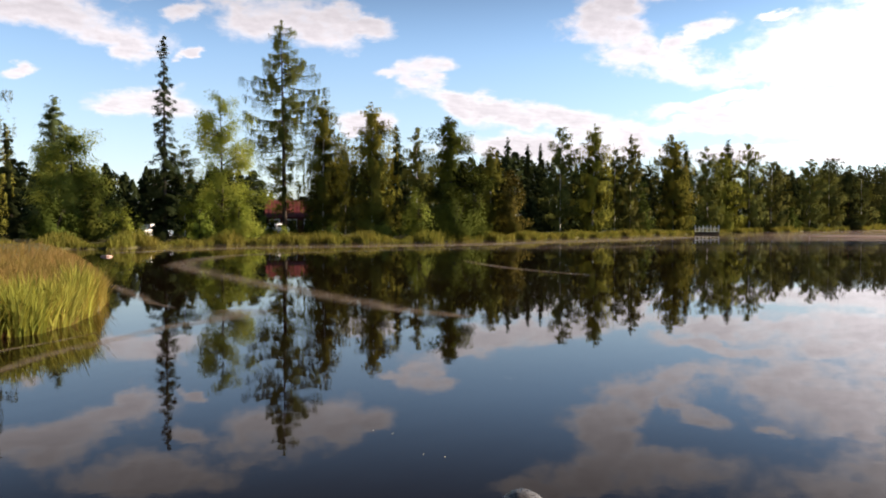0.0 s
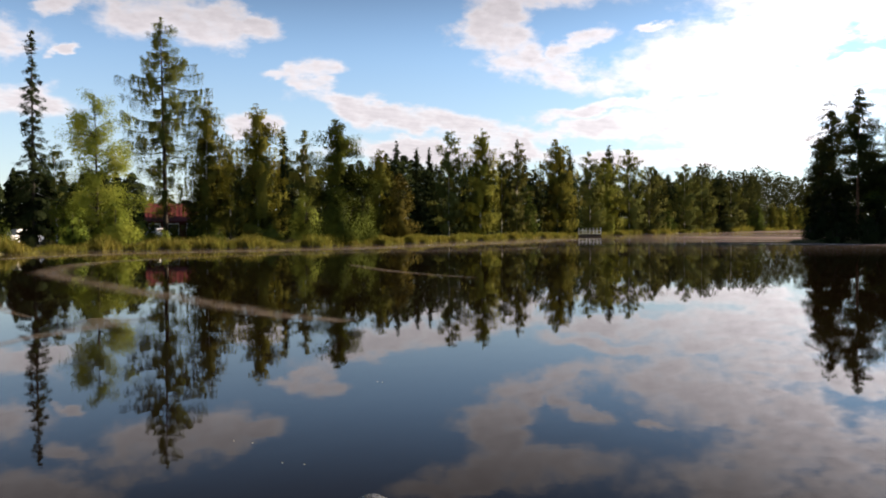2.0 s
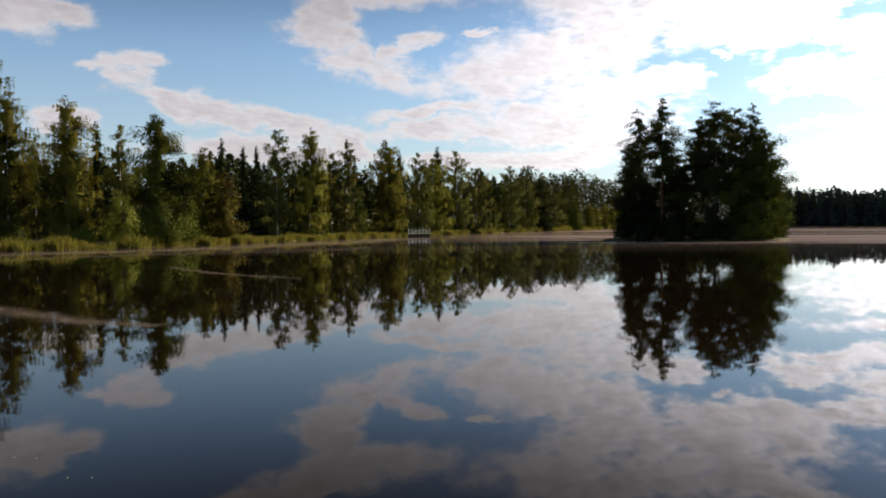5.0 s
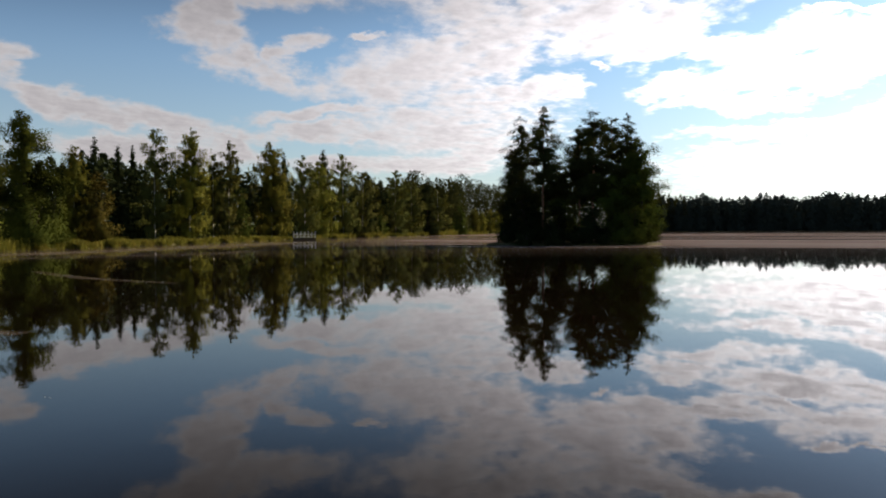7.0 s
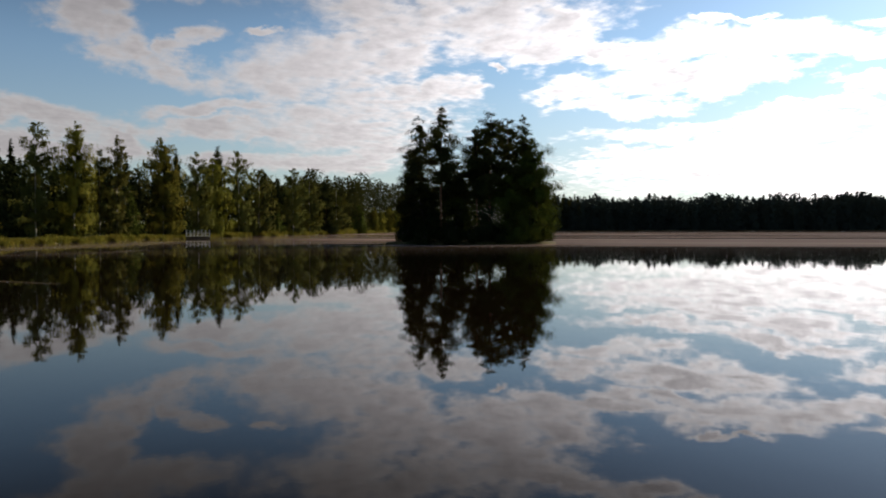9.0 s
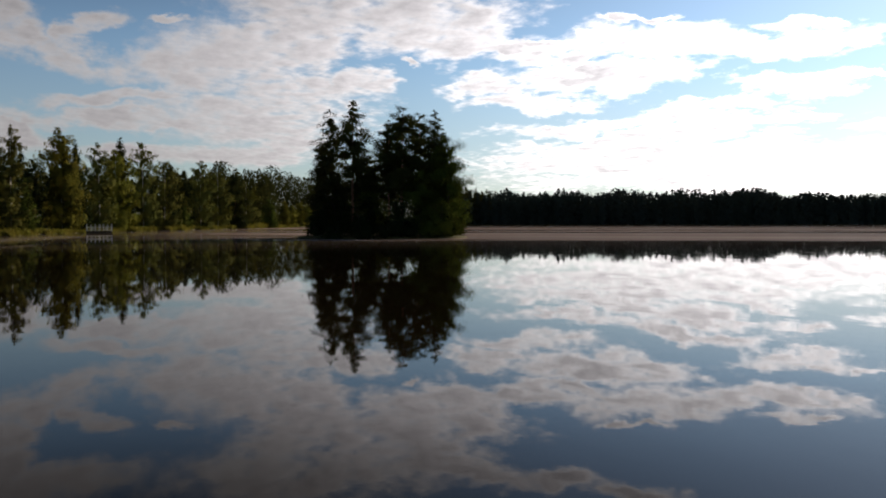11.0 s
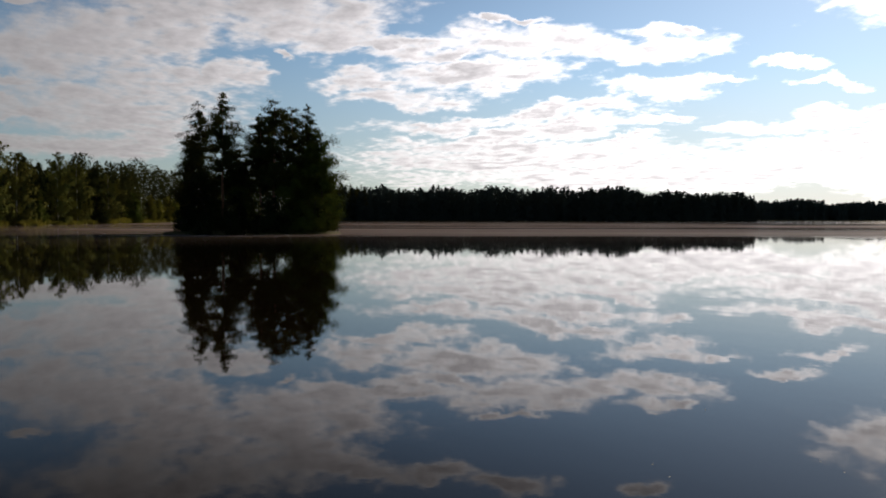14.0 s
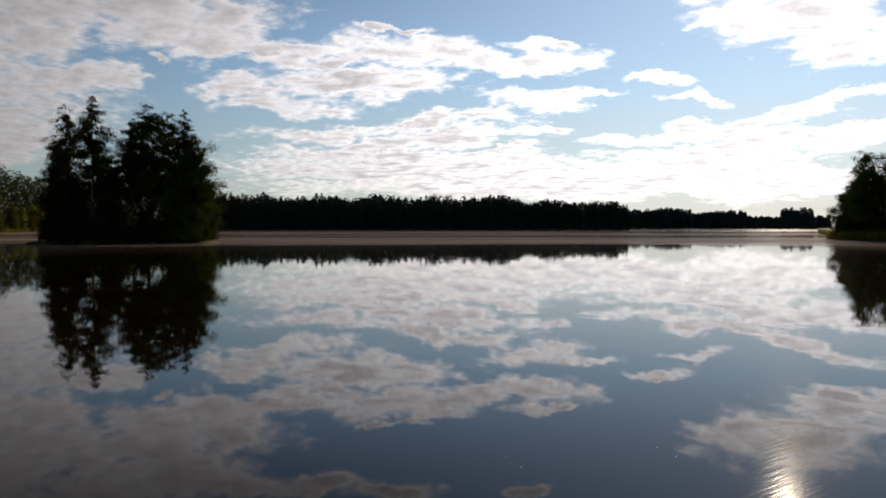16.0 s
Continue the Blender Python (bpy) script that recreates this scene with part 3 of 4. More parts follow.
def grow(kind, height, width, seed, coarse=1.0):
    """Trunk with limbs, and crown, of one tree that stands at the origin: two meshes' arrays."""
    rng = np.random.default_rng(seed)
    low, profile, per_m, rise, droop, clumps, sl, su, sprays, size, flat, hang = HABIT[kind]
    lean = rng.normal(0, 0.012, 2) * height
    base_r = (0.011 if kind in ("pine", "larch") else 0.006 if "birch" in kind else 0.009) * height + 0.03

    def spine(u):
        u = np.asarray(u, float)
        return np.stack([lean[0] * u ** 1.5, lean[1] * u ** 1.5, height * u], -1)

    lines = []
    if kind == "bush":
        for _ in range(6):
            t = rng.uniform(0, 2 * np.pi)
            e = np.array([np.cos(t), np.sin(t), 0]) * width * 0.25 + np.array([0, 0, height * 0.7])
            lines.append((np.outer(np.linspace(0, 1, 4), e), np.linspace(0.06, 0.015, 4)))
    else:
        us = np.linspace(-0.02, 0.985, 9)
        lines.append((spine(np.clip(us, 0, 1)) + np.array([[0, 0, min(u, 0) * height] for u in us]), base_r * (1 - us.clip(0, 1)) ** 0.9 + 0.012))
    n = max(int(height * per_m * (1 - low)), 14)
    u = low + (1 - low) * (np.arange(n) + rng.uniform(0, 1, n)) / n
    turn = np.arange(n) * 2.39996 + rng.normal(0, 0.5, n)
    reach = profile(u) * width * 0.5 * rng.uniform(0.72, 1.12, n)
    if kind in ("larch", "pine", "broad", "rowan", "airy_birch", "tall_birch", "old_spruce"):
        reach *= rng.choice([0.6, 0.9, 1.12] if kind == "larch" else [0.6, 1.0, 1.15], n, p=[0.35, 0.4, 0.25])
    weight = np.maximum(reach, 0.25) ** 1.5
    total = int(0.66 * sprays * height * (1 - low) * width / coarse ** 2)
    share = np.maximum((total * weight / weight.sum()).astype(int), 5)
    pts = []
    for i in range(n):
        out = np.array([np.cos(turn[i]), np.sin(turn[i]), 0.0])
        L = max(reach[i], 0.12)
        start = spine(u[i])
        tip_z = L * (rise * rng.uniform(0.7, 1.2))
        start = start - np.array([0, 0, max(min(tip_z * 0.7, start[2] - 0.1), -0.5)]) if rise > 0 else start
        s = np.linspace(0, 1, 5)[:, None]
        line = start + out * L * s + np.array([0, 0, 1.0]) * (tip_z * s - droop * L * s ** 2.2)
        if L > 0.5 and kind != "bush":
            lines.append((line, np.linspace(0.012 * L + 0.012, 0.006, 5)))
        m = share[i]
        where = rng.uniform({"pine": 0.3, "larch": 0.2}.get(kind, 0.06), 1.0, clumps) ** 0.75
        pick = where[rng.integers(0, clumps, m)] + rng.normal(0, 0.05, m)
        pick = np.clip(pick, 0.05, 1.04)[:, None]
        mid = start + out * L * pick + np.array([0, 0, 1.0]) * (tip_z * pick - droop * L * pick ** 2.2)
        spread = np.array([sl, sl, su]) * (0.35 + 0.32 * min(L, 3.0))
        jitter = np.clip(rng.normal(size=(m, 3)), -2.0, 2.0) * spread
        if kind in ("birch", "airy_birch", "tall_birch", "larch"):
            # twigs that hang in long strands
            k = clumps * 4
            strand = rng.integers(0, k, m)
            at = np.clip(rng.uniform(0.1, 1.0, k) ** 0.75, 0.05, 1.03)[strand][:, None]
            mid = start + out * L * at + np.array([0, 0, 1.0]) * (tip_z * at - droop * L * at ** 2.2)
            drop = rng.uniform(0.25, 1.0, k) * su * 3.0 * (0.35 + 0.32 * min(L, 3.0))
            aside = rng.normal(0, 0.8, (k, 2)) * spread[:2]
            jitter[:, :2] = aside[strand] + rng.normal(0, 0.075, (m, 2))
            jitter[:, 2] = 0.12 - drop[strand] * rng.uniform(0, 1, m) ** 1.2
        elif hang > 0.1:
            jitter[:, 2] = -np.abs(jitter[:, 2]) * 1.5 + 0.1
        pts.append(mid + jitter)
    pts = np.concatenate(pts)
    pts = pts[pts[:, 2] > 0.05]
    pts[:, 2] = np.minimum(pts[:, 2], height + 0.1)
    stems = 6 if kind == "bush" else 1
    wood = tubes(lines[:stems]), tubes(lines[stems:], 4) if len(lines) > stems else None
    out = pts - spine(np.clip(pts[:, 2] / height, 0, 1))
    out[:, 2] = 0.25 * (0.3 + np.hypot(out[:, 0], out[:, 1]))
    if kind == "bush":
        out = pts - np.array([0, 0, height * 0.25])
    out /= np.linalg.norm(out, axis=1)[:, None] + 1e-9
    crown = leaves(pts, size * 1.1 * coarse, rng, flat, hang, out=out)
    if kind not in ("larch", "column", "rowan", "airy_birch", "tall_birch"):
        # close inner growth, so that little light passes through
        pick = rng.integers(0, len(pts), len(pts) // 11)
        inner = pts[pick] - out[pick] * (np.hypot(pts[pick, 0], pts[pick, 1]) * rng.uniform(0.3, 0.75, len(pick)))[:, None] * np.array([1, 1, 0.3])
        inner[:, 2] = np.clip(inner[:, 2], 0.3, height * 0.9)
        v, f, q = leaves(inner, size * coarse * 3.0, rng, flat, hang, 1.3, out=out[pick])
        crown = np.concatenate([crown[0], v]), np.concatenate([crown[1], f + len(crown[0])]), np.concatenate([crown[2], q])
    return wood, crown


NAMES = {"birch": "birch_tree", "airy_birch": "birch_tree", "tall_birch": "birch_tree", "spruce": "spruce_tree", "old_spruce": "spruce_tree", "column": "spruce_tree", "fir": "fir_tree", "larch": "larch_tree",
         "broad": "broadleaf_tree", "rowan": "broadleaf_tree", "pine": "pine_tree", "bush": "shrub"}
COUNT = [0]
FULL = {"birch": 1.32, "airy_birch": 1.25, "broad": 1.3, "rowan": 1.3, "spruce": 1.15, "fir": 1.35, "pine": 1.12, "old_spruce": 1.1}


def plant(kind, x, y, top, width, leaf, bark, label, group):
    """One tree, its foot on the ground at (x, y), its tip at that height over the lake."""
    COUNT[0] += 1
    z = float(ground_height(x, y))
    wood, crown = grow(kind, max(top - z, 0.8), width * FULL.get(kind, 1.0), 100 + COUNT[0], max(1.0, math.hypot(x, y) / 95))
    tree = tagged(new(NAMES[kind]), label, "bush" if kind == "bush" else "tree", group)
    tree.location = (x, y, z - 0.05)
    (v, f), limbs = wood
    stem_faces = len(f)
    if limbs:
        v, f = np.concatenate([v, limbs[0]]), np.concatenate([f, limbs[1] + len(v)])
    me = mesh_of("trunk", v, f, bark, True)
    me.materials.append(BARK["dark"])
    me.polygons.foreach_set("material_index", (np.arange(len(f)) >= stem_faces).astype(np.int32))
    part("stems" if kind == "bush" else "trunk", me, tree)
    part("crown", mesh_of("crown", crown[0], crown[1], leaf, True, crown[2]), tree)
    return tree


# east, north, tip over the lake, crown width, leaf colour
BIRCH_ROWS_A = [
    (-30.2, 95.3, 11.4, 4.0, 2),
    (-13.7, 93.0, 16.5, 4.6, 0),
    (-11.9, 99.3, 12.3, 3.9, 2),
    (-7.9, 90.7, 15.4, 5.2, 1),
    (-3.2, 99.9, 13.8, 4.3, 2),
    (5.8, 99.8, 11.5, 2.9, 0),
    (17.2, 119.8, 16.3, 4.5, 2),
    (21.8, 119.0, 16.5, 4.6, 1),
    (26.8, 127.2, 13.7, 4.1, 2),
    (29.1, 126.7, 15.7, 4.4, 2),
    (41.9, 148.5, 18.3, 6.7, 1),
    (53.0, 163.2, 17.5, 6.1, 2),
    (58.4, 170.6, 17.0, 8.2, 1),
    (69.5, 184.8, 20.5, 8.0, 2),
    (75.8, 188.4, 16.7, 9.1, 2),
    (91.6, 203.4, 18.2, 9.0, 2),
    (101.9, 215.1, 16.5, 7.4, 2),
    (119.7, 233.0, 14.9, 9.0, 2),
]
BIRCH_ROWS_B = [
    (158.0, 276.5, 10.4, 3.8, 1),
    (168.2, 288.4, 9.6, 3.9, 1),
    (178.7, 300.1, 11.2, 4.1, 1),
    (189.3, 311.7, 10.3, 4.3, 1),
    (197.5, 319.7, 11.8, 4.4, 1),
    (-37.5, 63.8, 19.7, 4.9, 0),
]
BIRCH_ROWS = BIRCH_ROWS_A + BIRCH_ROWS_B
SPRUCE_ROWS = [
    (-41.2, 77.8, 11.5, 3.3, 0),
    (-42.0, 101.7, 8.5, 2.4, 0),
    (-5.5, 101.8, 14.2, 3.7, 0),
    (10.2, 129.6, 15.6, 4.3, 0),
    (13.2, 127.3, 14.4, 4.1, 0),
    (16.0, 134.1, 15.1, 3.2, 0),
    (22.6, 138.2, 11.1, 4.2, 0),
    (45.7, 153.4, 16.8, 5.3, 0),
    (52.8, 80.3, 15.0, 6.9, 5),
    (61.7, 72.4, 14.9, 5.1, 5),
]
PINE_ROWS = [
    (40.6, 159.9, 11.4, 3.3, 0),
    (60.8, 174.6, 19.9, 5.3, 0),
    (113.5, 227.9, 17.3, 8.5, 0),
    (53.6, 77.3, 15.7, 5.2, 5),
    (57.5, 73.2, 15.1, 6.6, 5),
    (58.8, 77.3, 13.9, 5.6, 5),
    (62.5, 75.7, 15.0, 6.7, 5),
    (52.8, 82.7, 11.5, 3.5, 5),
    (58.3, 81.3, 10.5, 3.0, 5),
]
BROAD_ROWS = [
    (-33.9, 74.7, 10.9, 6.8, 2),
    (-20.9, 77.2, 14.3, 6.0, 1),
    (0.9, 88.0, 13.4, 6.0, 0),
    (62.3, 71.9, 12.4, 5.4, 5),
    (61.1, 69.0, 10.6, 4.6, 5),
    (56.2, 76.7, 5.7, 3.3, 5),
    (58.0, 70.3, 8.2, 4.9, 5),
    (57.4, 78.3, 8.8, 4.0, 5),
    (127.7, 10.2, 12.4, 6.6, 7),
    (128.5, 12.7, 6.9, 4.2, 7),
    (124.0, 6.3, 12.2, 6.0, 7),
    (129.9, 8.2, 9.8, 4.8, 7),
    (130.8, 9.5, 10.6, 5.1, 7),
    (130.6, 11.6, 8.2, 4.5, 7),
    (122.2, 2.1, 13.5, 8.0, 7),
]
BUSH_ROWS_A = [
    (-30.9, 71.6, 5.2, 3.7, 0),
    (-33.4, 69.4, 4.4, 4.6, 0),
    (-27.0, 68.9, 3.5, 2.2, 1),
    (-26.7, 71.2, 2.8, 1.8, 0),
    (-18.9, 75.1, 4.9, 4.6, 1),
    (-22.1, 73.8, 4.5, 3.1, 1),
    (-20.0, 89.8, 4.0, 2.1, 2),
    (-14.8, 90.8, 4.2, 2.1, 0),
    (-20.0, 94.9, 3.0, 1.8, 0),
    (-17.6, 95.4, 2.7, 1.7, 0),
    (-16.2, 82.4, 1.8, 1.7, 2),
    (-11.5, 83.2, 2.5, 2.9, 0),
    (-6.3, 87.8, 2.4, 3.7, 2),
    (-3.1, 91.9, 6.1, 4.5, 2),
    (1.0, 85.3, 5.8, 6.5, 0),
    (3.3, 88.8, 7.8, 3.7, 0),
    (8.1, 98.7, 8.6, 4.2, 3),
    (31.6, 130.7, 9.0, 4.2, 0),
]
BUSH_ROWS_B = [
    (82.0, 192.0, 6.5, 5.3, 0),
    (113.0, 225.8, 7.9, 7.0, 4),
    (137.5, 251.3, 10.7, 6.8, 0),
    (50.1, 78.4, 5.7, 3.6, 6),
    (50.3, 74.7, 5.5, 3.9, 6),
    (54.7, 70.4, 5.4, 4.6, 6),
    (58.3, 67.4, 5.4, 4.8, 5),
    (62.2, 69.3, 5.2, 2.9, 5),
    (51.8, 72.5, 5.0, 4.3, 6),
    (48.4, 77.1, 2.3, 2.1, 6),
    (48.1, 72.6, 2.1, 3.0, 6),
    (50.1, 70.6, 2.2, 3.6, 6),
    (52.2, 69.1, 2.1, 3.6, 6),
    (54.6, 67.9, 2.3, 3.6, 6),
    (57.0, 67.2, 2.7, 3.6, 5),
    (59.9, 67.4, 3.0, 3.3, 5),
    (129.5, 12.6, 4.7, 4.0, 7),
    (127.8, 9.5, 4.9, 4.7, 7),
]
BUSH_ROWS_C = [
    (126.0, 6.7, 4.5, 4.6, 7),
]
BUSH_ROWS = BUSH_ROWS_A + BUSH_ROWS_B + BUSH_ROWS_C
LARCH_ROWS = [
    (-18.5, 95.2, 25.5, 11.8, 0),
]
COLUMN_ROWS = [
    (-25.2, 73.8, 18.8, 4.7, 0),
]
FIR_ROWS = [
    (-38.6, 81.3, 14.7, 5.9, 0),
]

SHORE_TREES = "trees along the lake shore"
ISLAND_TREES = "trees on the small island"


def group_of(tint):
    return ISLAND_TREES if tint in (5, 6) else SHORE_TREES


BIRCH_LABELS = ["slender green birch with drooping twigs on the lake shore", "yellowing birch with white trunk beside the water",
                "grey-green birch with thin airy crown on the shore"]
for x, y, top, w, tint in BIRCH_ROWS:
    i = tint % 3 if tint < 5 else 0
    plant("airy_birch" if i == 2 else "birch", x, y, top, w, LEAF["birch"][i], BARK["birch"], BIRCH_LABELS[i], group_of(tint))
for x, y, top, w, tint in SPRUCE_ROWS:
    if tint == 5:
        plant("old_spruce", x, y, top, w, LEAF["needle"][1], BARK["dark"], "dark old spruce with ragged drooping limbs on the island", group_of(tint))
    else:
        plant("spruce", x, y, top, w, LEAF["needle"][0], BARK["dark"], "dark conical spruce standing among birches by the lake", group_of(tint))
for x, y, top, w, tint in COLUMN_ROWS:
    plant("column", x, y, top, w, LEAF["needle"][0], BARK["dark"], "very tall narrow dark spruce with sparse top", group_of(tint))
for x, y, top, w, tint in FIR_ROWS:
    plant("fir", x, y, top, w, LEAF["needle"][3], BARK["dark"], "pale green pointed fir behind leafy shrubs", group_of(tint))
for x, y, top, w, tint in LARCH_ROWS:
    plant("larch", x, y, top, w, LEAF["needle"][2], BARK["dark"], "tall open larch with long level branches, tallest tree on the shore", group_of(tint))
plant("tall_birch", -17.7, 25.6, 18.6, 6.4, LEAF["birch"][0], BARK["birch"], "tall near birch with thin hanging twigs over the bank", SHORE_TREES)
BROAD_LABELS = ["dense dark green alder close to the water", "bright yellow-green rowan with open crown by the reeds", "grey-green willow behind the reeds"]
for x, y, top, w, tint in BROAD_ROWS:
    # back-lit spit trees take the dark alder leaves, shade put into the colour
    i = 0 if tint >= 5 else tint % 3
    plant("rowan" if i == 1 else "broad", x, y, top, w, LEAF["broad"][i], BARK["dark"], "dark tree with alder leaves on a low bank over the lake" if tint >= 5 else BROAD_LABELS[i], group_of(tint))
for x, y, top, w, tint in PINE_ROWS:
    plant("pine", x, y, top, w, LEAF["needle"][1], BARK["pine"], "tall pine with bare lower trunk and clumped crown", group_of(tint))
BUSH_LABELS = ["dense green shrub at the water's edge", "bright yellow-green shrub by the reeds", "grey-green willow shrub under the birches",
               "yellow-brown autumn shrub at the shore", "dark rounded spruce shrub by the water", "dark leafy shrub on a low bank over the lake", "shrub on the bank of the island, its shade put into dark leaves"]
for x, y, top, w, tint in BUSH_ROWS:
    # left island shrubs get spruce needles, their shade put into the colour
    leaf = LEAF["needle"][0] if tint in (4, 6) else LEAF["broad"][{5: 0, 7: 0}.get(tint, tint)]
    plant("bush", x, y, top, w, leaf, BARK["dark"], BUSH_LABELS[min(tint, 6) if tint != 7 else 5], group_of(tint))


def wood_belt(name, rows, label, leaf, size=0.9, per_tree=170, seed=7):
    """A far wood of many small conifers: rows of bearing from, to, distance from, to, depth, height, count."""
    rng = np.random.default_rng(seed)
    vs, fs, ns, start = [], [], [], 0
    for a0, a1, d0, d1, depth, h, count in rows:
        f = (np.arange(count) + rng.uniform(-0.4, 0.4, count)) / count
        az = np.radians(a0 + (a1 - a0) * f)
        d = d0 + (d1 - d0) * f + rng.uniform(0, depth, count)
        for a, dist in zip(az, d):
            x, y = dist * math.sin(a), dist * math.cos(a)
            z = float(ground_height(x, y))
            hh = h * rng.uniform(0.84, 1.06) * (1 + 0.05 * math.sin(a * 90))
            u = rng.uniform(0, 1, per_tree) ** 1.25
            pine = rng.uniform() < 0.35
            prof = np.sqrt(np.clip(1 - ((u - 0.45) / 0.57) ** 2, 0.05, 1)) if pine else (1 - u) ** 0.6 + 0.03
            r = hh * rng.uniform(0.18, 0.34) * prof * np.sqrt(rng.uniform(0.12, 1, per_tree))
            t = rng.uniform(0, 2 * np.pi, per_tree)
            p = np.stack([x + r * np.cos(t), y + r * np.sin(t), z + 0.3 + hh * u], -1)
            out = np.stack([np.cos(t), np.sin(t), np.full(per_tree, 0.3)], -1)
            v, q, w = leaves(p, size, rng, 0.2, 0.15, out=out, tumble=0.18)
            k = per_tree // 9
            inside = p[:k] + (np.array([x, y, 0]) - p[:k]) * np.array([0.62, 0.62, 0.0])
            inside[:, 2] -= 0.08 * hh * u[:k]
            v2, q2, w2 = leaves(inside, size * 1.6, rng, 0.2, 0.15, 1.2, out=out[:k], tumble=0.18)
            v, q = np.concatenate([v, v2]), np.concatenate([q, q2 + len(v)])
            ns.append(np.concatenate([w, w2]))
            vs.append(v)
            fs.append(q + start)
            start += len(v)
    ob = new(name, mesh_of(name, np.concatenate(vs), np.concatenate(fs), leaf, True, np.concatenate(ns)))
    return tagged(ob, label, "forest", kind="stuff")


wood_belt("near_wood", [(-30, -14, 98, 104, 14, 7.6, 40), (-15, -12.4, 104, 105, 16, 8.5, 8), (-12.4, -8.6, 112, 114, 16, 5.0, 10), (-8.6, 2, 108, 112, 16, 9.6, 28), (2, 14, 112, 150, 16, 11.5, 44), (14, 24, 165, 225, 20, 12.5, 44)],
          "dark conifers filling the wood behind the shore birches", LEAF["needle"][0], 0.5, 560, 3)
wood_belt("bend_wood", [(22, 29, 225, 320, 30, 17.0, 46), (25, 44, 320, 520, 40, 24.0, 150)],
          "dark conifer wood along the bend of the lake", LEAF["needle"][1], 0.7, 560, 5)
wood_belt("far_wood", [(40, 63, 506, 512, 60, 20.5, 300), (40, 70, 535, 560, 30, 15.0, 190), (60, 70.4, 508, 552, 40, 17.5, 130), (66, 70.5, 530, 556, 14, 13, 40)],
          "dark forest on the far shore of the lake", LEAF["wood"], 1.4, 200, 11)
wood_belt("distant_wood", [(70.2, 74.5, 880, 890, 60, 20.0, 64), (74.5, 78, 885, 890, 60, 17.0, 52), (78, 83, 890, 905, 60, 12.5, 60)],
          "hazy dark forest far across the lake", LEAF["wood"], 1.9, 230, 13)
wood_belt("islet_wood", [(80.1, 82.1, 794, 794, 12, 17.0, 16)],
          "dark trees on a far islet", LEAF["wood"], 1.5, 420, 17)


# ---- reeds and sedges ----


def blades(name, xs, ys, heights, widths, lean, leaf, label, seed, zs=None):
    """Upright bent blades, three joints each, as one bed."""
    rng = np.random.default_rng(seed)
    n = len(xs)
    z = ground_height(xs, ys) if zs is None else zs
    foot = np.stack([xs, ys, np.maximum(z, -0.15) - 0.02], -1)
    t = rng.uniform(0, 2 * np.pi, n)
    way = np.stack([np.cos(t), np.sin(t), np.zeros(n)], -1) * (heights * lean * rng.uniform(0.1, 1.0, n))[:, None]
    side_t = rng.uniform(0, 2 * np.pi, n)
    side = np.stack([np.cos(side_t), np.sin(side_t), np.zeros(n)], -1) * widths[:, None] * 0.5
    up = np.array([0, 0, 1.0]) * heights[:, None]
    mid, top = foot + up * 0.55 + way * 0.3, foot + up + way
    v = np.stack([foot - side, foot + side, mid + side * 0.8, mid - side * 0.8, top + side * 0.1, top - side * 0.1], 1).reshape(-1, 3)
    b = np.arange(n)[:, None] * 6
    q = np.concatenate([b + np.array([[0, 1, 2, 3]]), b + np.array([[3, 2, 4, 5]])])
    return tagged(new(name, mesh_of(name, v, q, leaf)), label, "reeds", kind="stuff")


def polar(az, r):
    return r * np.sin(np.radians(az)), r * np.cos(np.radians(az))


def hills(x, y, scale, seed):
    return np.array([noise.noise(Vector((a * scale, b * scale, seed))) for a, b in zip(x, y)])


def near_bank(name, n, az0, az1, back, low, high, wide, lean, leaf, label, seed, from_edge=-0.4):
    """Growth on the near bank, thinning out inland and cut to its outline from the camera."""
    az = rng.uniform(az0, az1, n)
    r = shore_at(az) + from_edge + back * np.abs(rng.normal(0, 0.5, n))
    x, y = polar(az, r)
    clump, rise = 0.6 * hills(x, y, 1.7, seed) + 0.5 * hills(x, y, 4.5, seed + 9), hills(x, y, 0.5, seed + 4)
    z = ground_height(x, y)
    h = rng.uniform(low, high, n) * (1 + 0.7 * clump + 0.45 * rise)
    h = np.minimum(h, (outline_top(az, r) + 0.16 * clump - z) * rng.uniform(0.75, 1.05, n))
    keep = (rng.uniform(0, 1, n) < 0.66 + 1.5 * clump) & (h > 0.06) & (z > -0.2)
    blades(name, x[keep], y[keep], h[keep], rng.uniform(*wide, n)[keep], lean, leaf, label, seed)


rng = np.random.default_rng(21)
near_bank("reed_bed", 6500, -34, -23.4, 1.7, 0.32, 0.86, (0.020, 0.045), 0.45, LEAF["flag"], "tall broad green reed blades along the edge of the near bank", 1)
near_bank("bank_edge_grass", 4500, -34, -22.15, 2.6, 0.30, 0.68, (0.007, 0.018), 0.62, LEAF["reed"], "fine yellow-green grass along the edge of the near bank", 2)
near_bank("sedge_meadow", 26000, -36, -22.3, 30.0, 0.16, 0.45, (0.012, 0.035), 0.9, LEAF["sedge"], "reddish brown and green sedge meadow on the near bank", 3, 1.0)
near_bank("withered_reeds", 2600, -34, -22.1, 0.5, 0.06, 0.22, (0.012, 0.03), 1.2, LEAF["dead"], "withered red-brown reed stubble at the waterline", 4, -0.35)
